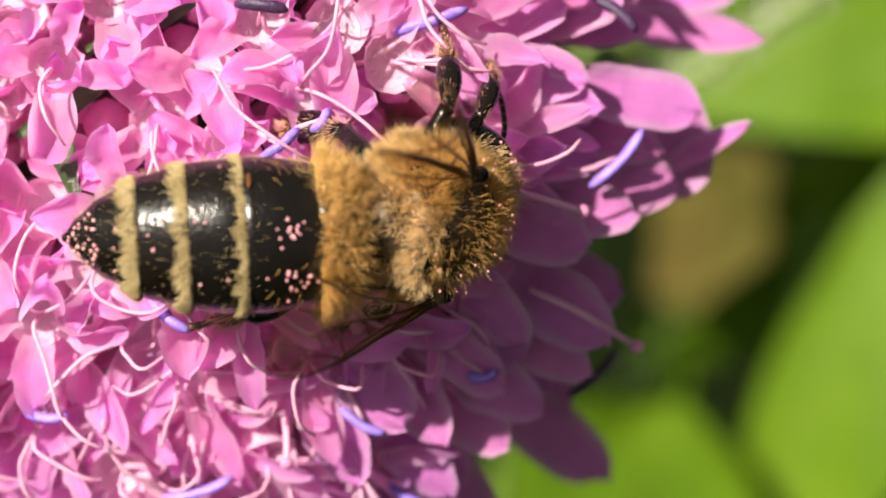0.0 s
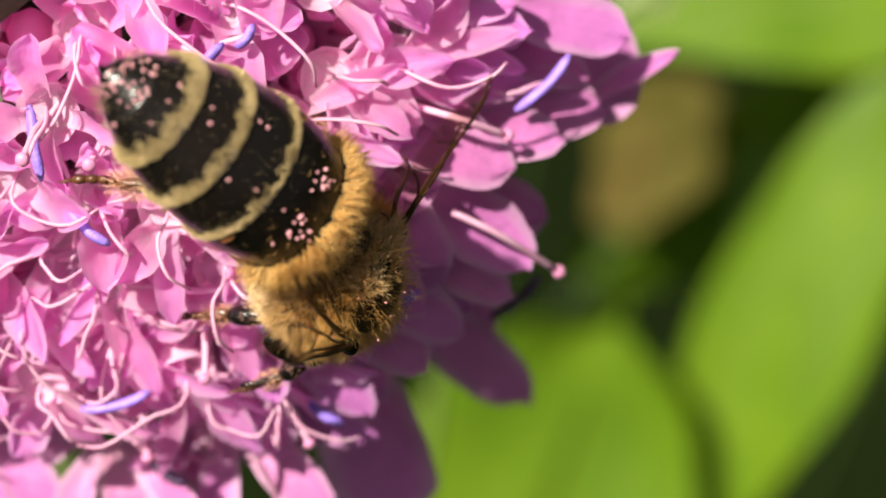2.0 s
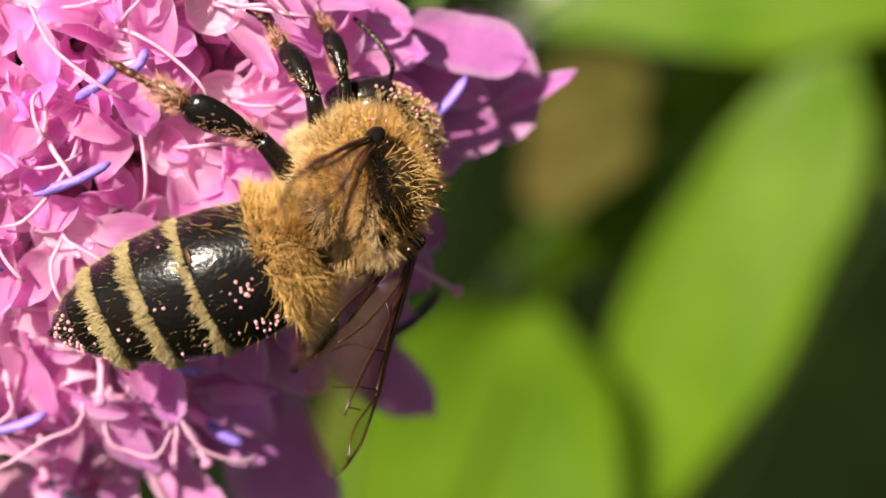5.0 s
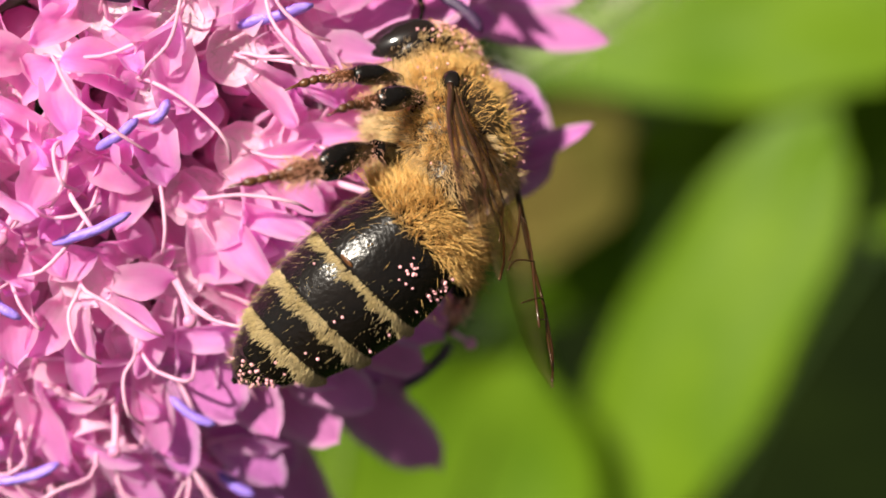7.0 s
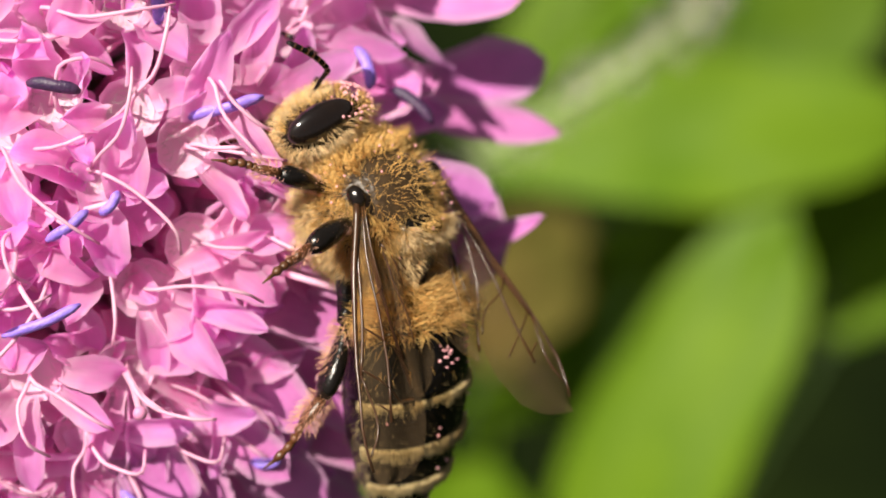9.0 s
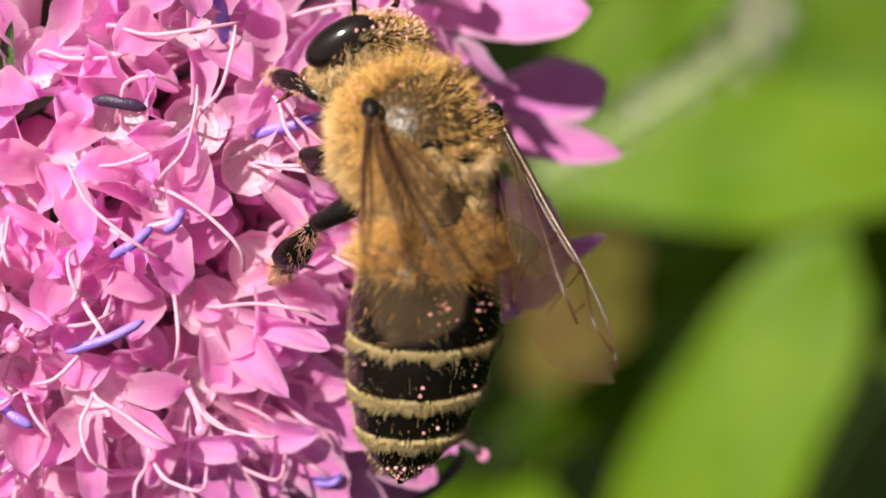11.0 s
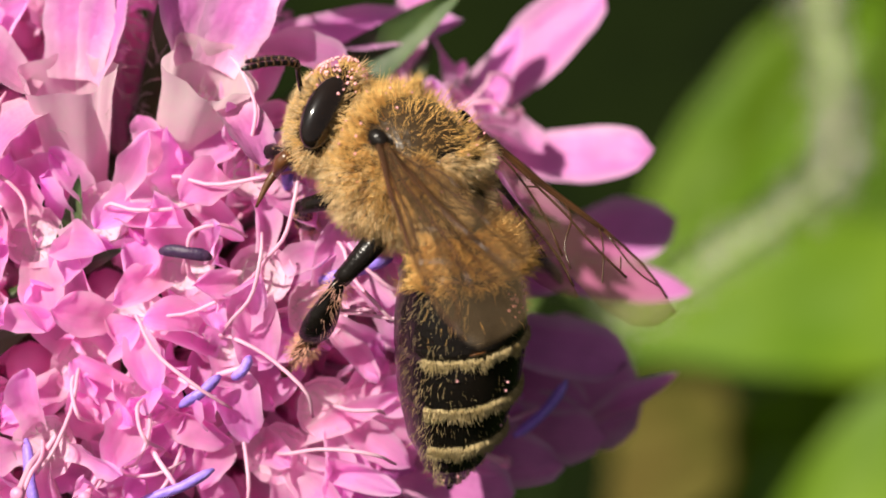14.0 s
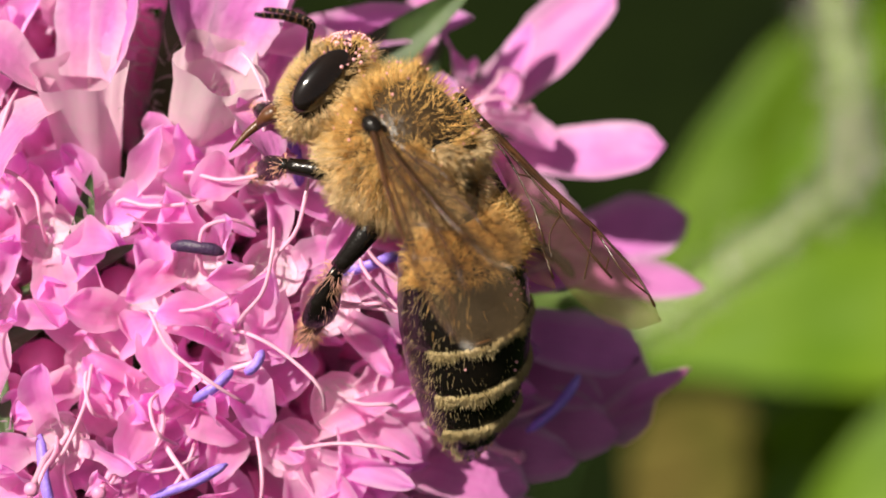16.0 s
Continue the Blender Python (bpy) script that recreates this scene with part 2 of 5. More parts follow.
def hairs(roots, rng, length, lean, radius=0.016, kinky=0.25, tuft=0.0):
    """Bent tapering hairs. roots: (point, normal); lean: the way in which they lie."""
    vs, fs = [], []
    for p, n in roots:
        p, n = Vector(p), Vector(n)
        jit = Vector((rng.uniform(-1, 1), rng.uniform(-1, 1), rng.uniform(-1, 1))) * kinky + noise.noise_vector(p * 2.6) * tuft
        d = (n + Vector(lean) + jit).normalized()
        e = (d + Vector(lean) * 0.7 + jit).normalized()
        ln = length * rng.uniform(0.6, 1.2) * (1 + 0.6 * tuft * noise.noise(p * 3.1))
        s = d.orthogonal().normalized()
        u = d.cross(s)
        o = len(vs)
        for q, r in ((p, radius), (p + d * ln * 0.55, radius * 0.8)):
            for a in (0, 2.094, 4.189):
                vs.append(q + (s * math.cos(a) + u * math.sin(a)) * r)
        vs.append(p + d * ln * 0.55 + e * ln * 0.45)
        for k in range(3):
            j = (k + 1) % 3
            fs += [(o + k, o + j, o + 3 + j, o + 3 + k), (o + 3 + k, o + 3 + j, o + 6)]
    return vs, fs


def petal_mesh(name, length, width, rng, cup=0.25, curl=0.3, wave=0.12, point=0.0, material=None, nu=15, nv=9, foot=0.28, crinkle=0.12):
    """A petal along +x, its upper face to +z. cup: hollow across; curl: bend along; point: how sharp the tip is."""
    bm = bmesh.new()
    uvl = bm.loops.layers.uv.new("UVMap")
    ph = [rng.uniform(0, 6.28) for _ in range(4)]
    grid, ang, x, z = [], 0.0, 0.0, 0.0
    for i in range(nu):
        u = i / (nu - 1)
        shape = foot + (1 - foot) * math.sin(min(u / 0.62, 1) * math.pi / 2) ** 1.4
        end = math.sqrt(max(0.0, 1 - max(0.0, (u - 0.62) / 0.38) ** 2.3)) * (1 - point) + point * max(0.0, 1 - max(0.0, (u - 0.45) / 0.55)) ** 0.9
        w = width * 0.5 * shape * max(end, 0.03) * (1 + 0.16 * noise.noise(Vector((u * 5, ph[3] * 9, 0))))
        row = []
        for j in range(nv):
            v = j / (nv - 1) * 2 - 1
            lift = cup * w * (v * v) * (1 - 0.35 * u) + wave * width * (0.5 * math.sin(5 * u + ph[0]) * v + 0.35 * math.sin(9 * u + ph[1]) * v * v
                                                                        + 0.3 * u * math.sin(3 * v + ph[2]))
            lift += crinkle * width * (noise.noise(Vector((u * 4 + ph[0] * 9, v * 2.2, ph[1] * 7))) * 0.5 + noise.noise(Vector((u * 9, v * 5, ph[2] * 11))) * 0.25) * min(1, u * 4)
            fray = 0.05 * length * u * u * noise.noise(Vector((v * 2.5, ph[0] * 8, 3)))        # uneven tip
            row.append(bm.verts.new((x - lift * math.sin(ang) + fray, v * w + 0.05 * w * noise.noise(Vector((u * 7, v, ph[2]))), z + lift * math.cos(ang))))
        grid.append(row)
        step = length / (nu - 1)
        ang += curl / (nu - 1) * (1 + 0.4 * math.sin(4 * u + ph[3]))
        x += math.cos(ang) * step
        z += math.sin(ang) * step
    for i in range(nu - 1):
        for j in range(nv - 1):
            f = bm.faces.new((grid[i][j], grid[i + 1][j], grid[i + 1][j + 1], grid[i][j + 1]))
            for lp, (a, b) in zip(f.loops, ((i, j), (i + 1, j), (i + 1, j + 1), (i, j + 1))):
                lp[uvl].uv = (a / (nu - 1), b / (nv - 1))
    me = bpy.data.meshes.new(name)
    bmesh.ops.scale(bm, vec=(MM, MM, MM), verts=bm.verts)
    bm.to_mesh(me)
    bm.free()
    me.polygons.foreach_set("use_smooth", [True] * len(me.polygons))
    me.materials.append(material)
    return me


def along(origin, forward, up):
    """A pose whose x runs forward and whose z leans to up; millimetres."""
    x = Vector(forward).normalized()
    u = Vector(up)
    z = (u - x * u.dot(x)).normalized()
    y = z.cross(x)
    m = Matrix((x, y, z)).transposed().to_4x4()
    m.translation = Vector(origin) * MM
    return m


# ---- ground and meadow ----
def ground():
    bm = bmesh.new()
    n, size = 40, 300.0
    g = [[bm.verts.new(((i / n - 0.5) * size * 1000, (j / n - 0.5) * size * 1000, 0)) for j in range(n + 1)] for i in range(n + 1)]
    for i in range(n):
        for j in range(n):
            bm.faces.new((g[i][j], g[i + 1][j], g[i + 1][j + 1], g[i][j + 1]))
    tagged(part("ground", bm, GROUND), "meadow floor, shade put into its near-black green", "ground", kind="structure")


def leaf_mesh(name, length, width, material, fold=0.25, curl=0.4, point=0.7, seed=1, foot=0.35):
    rng = random.Random(seed)
    return petal_mesh(name, length, width, rng, cup=fold, curl=curl, wave=0.06, point=point, material=material, nu=16, nv=9, foot=foot)


def in_flower(x, y, z):
    """A place in the flower's space, millimetres, as a world place in metres."""
    return FLOWER @ (Vector((x, y, z)) * MM)


def leaf(name, base, tip, width, material, label, category, facing=(-0.3, 0.25, 1.0), curl=0.3, fold=0.2, point=0.6, seed=1, group="", foot=0.35):
    """A broad leaf from base to tip, both in the flower's space."""
    a, b = in_flower(*base), in_flower(*tip)
    up = FLOWER.to_3x3() @ Vector(facing)
    d = b - a
    me = leaf_mesh(name, d.length * 1000 * (1 + curl * curl / 24), width, material, fold, curl, point, seed, foot)
    ob = new(name, me)
    x = d.normalized()
    z = (up - x * up.dot(x)).normalized()
    m = Matrix((x, z.cross(x), z)).transposed().to_4x4()
    m = Matrix.Translation(a) @ m @ pose(0, 0, 0, 0, math.degrees(curl) * 0.5, 0)
    ob.matrix_world = m
    tagged(ob, label, category, group)
    rib = bend([(0, 0, 0.1), (d.length * 480, 0, d.length * 500 * curl * 0.48), (d.length * 960, 0, d.length * 960 * curl * 0.5)], 10)
    part("midrib", tube(rib, [width * 0.012 * (1 - 0.08 * k) for k in range(10)], 6), material, ob, "midrib")
    back = m.inverted()
    down = [a + x * 0.002, a - x * 0.02 - Vector((0, 0, 0.03)), Vector((a.x - x.x * 0.03, a.y - x.y * 0.03, a.z * 0.5)), Vector((a.x - x.x * 0.03, a.y - x.y * 0.03, -0.01))]
    part("petiole", tube([back @ p * 1000 for p in bend(down, 12)], 0.4, 7), SEPAL, ob, "thin green leaf stalk")
    return ob


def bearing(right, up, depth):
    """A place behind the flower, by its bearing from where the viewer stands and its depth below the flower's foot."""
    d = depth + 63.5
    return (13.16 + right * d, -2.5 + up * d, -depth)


def background():
    g = "meadow leaves behind the flower"
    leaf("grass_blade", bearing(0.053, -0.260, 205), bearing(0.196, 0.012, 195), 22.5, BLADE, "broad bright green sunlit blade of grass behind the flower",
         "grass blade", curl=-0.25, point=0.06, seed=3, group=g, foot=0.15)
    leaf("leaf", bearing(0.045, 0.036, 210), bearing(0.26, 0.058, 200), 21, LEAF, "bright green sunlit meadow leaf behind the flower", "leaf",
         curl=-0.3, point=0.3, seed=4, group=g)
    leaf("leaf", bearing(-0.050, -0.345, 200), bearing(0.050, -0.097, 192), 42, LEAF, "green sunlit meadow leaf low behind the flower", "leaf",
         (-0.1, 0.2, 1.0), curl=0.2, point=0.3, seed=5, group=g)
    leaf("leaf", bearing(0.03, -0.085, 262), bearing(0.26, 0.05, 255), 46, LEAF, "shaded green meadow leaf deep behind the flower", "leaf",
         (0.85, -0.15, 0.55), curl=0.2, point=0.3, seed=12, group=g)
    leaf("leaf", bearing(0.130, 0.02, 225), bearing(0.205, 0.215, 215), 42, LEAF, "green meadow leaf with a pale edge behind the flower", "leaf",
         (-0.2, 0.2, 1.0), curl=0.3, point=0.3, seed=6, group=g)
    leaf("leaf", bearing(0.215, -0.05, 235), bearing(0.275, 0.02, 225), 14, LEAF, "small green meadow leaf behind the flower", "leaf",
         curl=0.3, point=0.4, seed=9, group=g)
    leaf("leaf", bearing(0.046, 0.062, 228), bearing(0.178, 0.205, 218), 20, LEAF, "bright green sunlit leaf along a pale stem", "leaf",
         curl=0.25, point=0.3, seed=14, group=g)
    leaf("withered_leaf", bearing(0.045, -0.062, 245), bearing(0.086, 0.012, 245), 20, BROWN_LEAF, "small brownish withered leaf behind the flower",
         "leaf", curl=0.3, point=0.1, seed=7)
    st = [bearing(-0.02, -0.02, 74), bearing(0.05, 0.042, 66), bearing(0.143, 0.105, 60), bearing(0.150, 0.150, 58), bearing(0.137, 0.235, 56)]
    foot = in_flower(*st[0]) * 1000
    run = [Vector((foot.x - 30, foot.y - 10, -10)), Vector((foot.x - 18, foot.y - 6, foot.z * 0.5))] + [in_flower(*p) * 1000 for p in st]
    bm = tube(bend(run, 40), 0.46, 10)
    stem = tagged(part("meadow_stem", bm, STEM), "pale green hairy plant stem behind the flower", "stem")
    rng = random.Random(8)
    roots = []
    for p in bend(st, 520):
        a = Vector((rng.uniform(-1, 1), rng.uniform(-1, 1), rng.uniform(-1, 1))).normalized()
        roots += [(in_flower(*(p + a * 0.5)) * 1000, a)]
    tagged(part("stem_hair", hairs(roots, rng, 2.4, (0, 0, 0), 0.06), HAIR_WHITE, stem, "fine white hairs"), kind="stuff")


# ---- the flower head ----
RR, RZ = 13.2, 8.3          # half width and height of the dome of florets


def dome(alpha, theta, k=1.0):
    """Place and outward direction on the dome."""
    p = Vector((RR * k * math.sin(alpha) * math.cos(theta), RR * k * math.sin(alpha) * math.sin(theta), RZ * k * math.cos(alpha)))
    n = Vector((p.x / RR ** 2, p.y / RR ** 2, p.z / RZ ** 2)).normalized()
    return p, n


def gap(p):
    """Where florets have not opened and the bracts show through, or where the large ones stand."""
    return (1.7 < p.x < 3.8 and 4.0 < p.y) or (5.8 < p.x < 10.5 and 4.6 < p.y) or (p - Vector((1.0, 5.4, 8))).length < 2.1 or (p - Vector((4.8, 6.2, 8))).length < 1.9 or any((p - Vector(c)).length < 1.0 for c in ((-1.7, -1.0, 8.2), (0.2, 1.1, 8.3)))


def rim(p):
    """Where broad outer petals stand in place of small florets."""
    return p.z < 4.4 and -1.05 < math.atan2(p.y, p.x) < 0.2


def flower():
    rng = random.Random(11)
    root = new("scabious_flower")
    root.matrix_world = FLOWER
    tagged(root, "pink lilac field scabious flower head in full bloom", "flower")
    # receptacle with bracts beneath, and the stalk
    part("receptacle", ball(7.6, 7.6, 4.6, (0, 0, -1.5), 24, 14), SEPAL, root, "dark green receptacle")
    part("stalk", tube(bend([(0, 0, -4), (-14, -24, -60), (-40, -150, -250), (-50, -330, -470)], 40), 1.3, 10), STEM, root, "green hairy stalk")
    bract = leaf_mesh("bract", 9.2, 4.2, SEPAL, 0.3, 0.5, 0.9, 21)
    for k in range(12):
        a = 2 * math.pi * (k + 0.4) / 12
        out = Vector((math.cos(a), math.sin(a), -0.12))
        hang("bract", bract, root, "dark green pointed bract", along(Vector((math.cos(a), math.sin(a), 0)) * 5 + Vector((0, 0, -3.4)), out, (0, 0, 1)))
    rr = []
    for k in range(260):
        a = rng.uniform(0, 6.28)
        rr.append(((math.cos(a) * rng.uniform(6, 14), math.sin(a) * rng.uniform(6, 14), rng.uniform(-3.5, -2.2)), (math.cos(a) * 0.4, math.sin(a) * 0.4, 1)))
    tagged(part("bract_hair", hairs(rr, rng, 1.1, (0, 0, 0), 0.022), HAIR_WHITE, root, "fine pale hairs"), kind="stuff")

    lobes = [petal_mesh("petal", rng.uniform(1.4, 2.4), rng.uniform(0.85, 1.4), rng, rng.uniform(0.3, 1.3), rng.uniform(-1.4, 0.6), 0.24,
                        rng.uniform(0.1, 0.6), PETAL, foot=0.6) for _ in range(24)]
    long_lobes = [petal_mesh("petal", rng.uniform(1.9, 3.2), rng.uniform(0.75, 1.35), rng, rng.uniform(0.2, 1.1), rng.uniform(-0.9, 0.4), 0.2,
                             rng.uniform(0.25, 0.75), PETAL, foot=0.5) for _ in range(24)]
    tubes = []
    for k in range(4):
        bm = bmesh.new()
        prof = [(-6.2, 0.26), (-3.5, 0.36), (-1.2, 0.5), (-0.5, 0.7), (0.0, 0.88)]
        rings = [[bm.verts.new((r * math.cos(a) * (1 + 0.08 * math.sin(3 * a + k)), r * math.sin(a), z)) for a in (6.2832 * j / 12 for j in range(12))] for z, r in prof]
        for a, b in zip(rings, rings[1:]):
            for j in range(12):
                bm.faces.new((a[j], a[(j + 1) % 12], b[(j + 1) % 12], b[j]))
        cup = [bm.verts.new((0.72 * math.cos(6.2832 * j / 12), 0.72 * math.sin(6.2832 * j / 12), -0.38)) for j in range(12)]
        mid = bm.verts.new((0, 0, -0.75))
        for j in range(12):
            bm.faces.new((cup[j], cup[(j + 1) % 12], mid))
        me = bpy.data.meshes.new("floret")
        bmesh.ops.scale(bm, vec=(MM, MM, MM), verts=bm.verts)
        bm.to_mesh(me)
        bm.free()
        me.polygons.foreach_set("use_smooth", [True] * len(me.polygons))
        me.materials.append(TUBE)
        tubes.append(me)
    fil_shapes = []
    for k in range(10):
        h, s, o = rng.uniform(0.7, 1.7), rng.uniform(-1.0, 1.0), rng.uniform(1.4, 3.6)
        pts = bend([(0, 0, -1.5), (0.1, 0, 0.6 * h), (0.35 * o, -0.2 * s, h), (0.75 * o, 0.3 * s, h * rng.uniform(0.9, 1.4)),
                    (o, s * rng.uniform(0.4, 1.5), h * rng.uniform(0.5, 1.1))], 14)
        me = part("stamen", tube(pts, [0.058] * 10 + [0.055, 0.05, 0.045, 0.04], 6), FILAMENT)
        fil_shapes.append((me.data, pts[-1], (pts[-1] - pts[-2]).normalized()))
        bpy.data.objects.remove(me)
    style_pts = bend([(0, 0, -2), (0.15, 0, 0.6), (0.4, 0.1, 1.5), (0.6, 0.15, 2.1)], 8)
    sb = tube(style_pts, 0.10, 7)
    ob = part("style", sb, FILAMENT)
    style_me = ob.data
    bpy.data.objects.remove(ob)
    ob = part("stigma", ball(0.2, 0.2, 0.15, u=12, v=8), STIGMA)
    stig_me = ob.data
    bpy.data.objects.remove(ob)
    anthers = []
    for k, am in enumerate((ANTHER, ANTHER, DARK_ANTHER)):
        bm = tube(bend([(-0.85, 0, 0.0), (-0.4, 0.03, 0.12), (0.1, 0, 0.15), (0.5, 0.02, 0.10), (0.85, 0, -0.02)], 9),
                  [0.08, 0.17, 0.19, 0.19, 0.18, 0.19, 0.19, 0.16, 0.06], 8, flat=0.75)
        ob = part("anther", bm, am)
        anthers.append(ob.data)
        bpy.data.objects.remove(ob)
    throat = [((0.6 * math.cos(a), 0.6 * math.sin(a), -0.5), (-0.5 * math.cos(a), -0.5 * math.sin(a), 1)) for a in (6.2832 * j / 26 for j in range(26))]
    ob = part("throat_hair", hairs(throat, rng, 0.8, (0, 0, 0), 0.010, 0.7), HAIR_WHITE)
    throat_me = ob.data
    bpy.data.objects.remove(ob)

    count = 215
    for i in range(count):
        alpha = math.acos(1 - (i + 0.5) / count * (1 - math.cos(radians(84))))
        theta = i * 2.39996 + rng.uniform(-0.1, 0.1) + 0.6
        p, n = dome(alpha, theta, rng.uniform(0.88, 1.05))
        if gap(p) or rim(p):
            continue
        n = (n + Vector((rng.uniform(-1, 1), rng.uniform(-1, 1), rng.uniform(-1, 1))) * 0.14).normalized()
        radial = Vector((math.cos(theta), math.sin(theta), 0))
        side = (radial - n * radial.dot(n)).normalized() if alpha > 0.05 else n.orthogonal().normalized()
        fl = along(p, side, n)
        f = hang("floret", rng.choice(tubes), root, "", fl)
        low = alpha > radians(32)
        busy = p.x > 8 and -9 < p.y < 6
        for k in range(4):
            az = (-1.15, -0.42, 0.42, 1.15)[k] + rng.uniform(-0.22, 0.22) if low else k * math.pi / 2 + rng.uniform(-0.3, 0.3)
            shape = rng.choice(long_lobes if low and rng.random() < 0.7 else lobes)
            rad = Vector((math.cos(az), math.sin(az), 0))
            spread = rng.uniform(0.05, 0.55) if low else rng.uniform(0.3, 1.0)
            d = rad * math.cos(spread) + Vector((0, 0, math.sin(spread)))
            hang("petal", shape, f, "", along(rad * 0.66 + Vector((0, 0, -0.15)), d, Vector((0, 0, 1)) - rad * 0.8) @ pose(0, 0, 0, rng.uniform(-22, 22), 0, 0))
        if alpha < radians(50):
            tagged(hang("throat_hair", throat_me, f), kind="stuff")
        for k in range(rng.choice((0, 0, 1) if busy else (1, 1, 2, 2))):
            me, end, way = rng.choice(fil_shapes)
            turn = pose(0, 0, 0, rng.uniform(-14, 14), rng.uniform(-14, 14), rng.uniform(-85, 85))
            hang("stamen", me, root, "", fl @ turn)
        if not busy and rng.random() < 0.33:
            turn = pose(0, 0, 0, rng.uniform(-14, 14), rng.uniform(-14, 14), rng.uniform(0, 360))
            s = hang("style", style_me, root, "", fl @ turn)
            hang("stigma", stig_me, s, "pink knob of the style", mm(style_pts[-1]))
    # closed pink buds deep between the open florets
    bud = part("bud", tube(bend([(0, 0, -4), (0.05, 0, -1.5), (0.1, 0.05, 0.2), (0, 0, 0.9)], 9), [0.3, 0.34, 0.4, 0.5, 0.60, 0.66, 0.62, 0.42, 0.12], 9), BUD)
    bud_me = bud.data
    bpy.data.objects.remove(bud)
    for i in range(150):
        alpha = math.acos(1 - (i + 0.5) / 150 * (1 - math.cos(radians(88))))
        p, n = dome(alpha, i * 2.39996 + 1.9, rng.uniform(0.70, 0.78))
        if not gap(p / 0.8):
            hang("bud", bud_me, root, "", along(p, n.orthogonal(), n))
    # young petals that fill the depth between the open florets
    for i in range(460):
        alpha = math.acos(1 - (i + 0.5) / 460 * (1 - math.cos(radians(88))))
        p, n = dome(alpha, i * 2.39996 + 0.7, rng.uniform(0.74, 0.90))
        if not gap(p) and not rim(p):
            way = (n + Vector((rng.uniform(-1, 1), rng.uniform(-1, 1), rng.uniform(-1, 1))) * 0.8).normalized()
            hang("petal", rng.choice(lobes), root, "", along(p, way, n + Vector((rng.uniform(-1, 1), rng.uniform(-1, 1), 0))))
    ray_florets(root, rng, tubes)
    funnel_florets(root, rng)
    loose_anthers(root, rng, anthers, fil_shapes)
    for foot, mid, tip in (((11.0, -6.3, 3.6), (12.4, -7.0, 3.4), (14.1, -8.2, 1.4)), ((7.6, -7.6, 2.6), (8.8, -9.0, 2.4), (9.9, -10.4, 0.5)),
                           ((5.2, -7.4, 3.6), (6.2, -8.6, 3.6), (7.6, -10.3, 1.5)), ((9.8, -3.2, 5.2), (11.2, -3.6, 5.4), (12.6, -4.1, 4.2)),
                           ((4.4, -12.0, 1.8), (5.0, -13.6, 2.0), (5.6, -15.2, 0.8))):
        s = part("style", tube(bend([foot, mid, tip], 10), 0.1, 7), FILAMENT, root)
        hang("stigma", stig_me, s, "pink knob of the style", mm(tip))


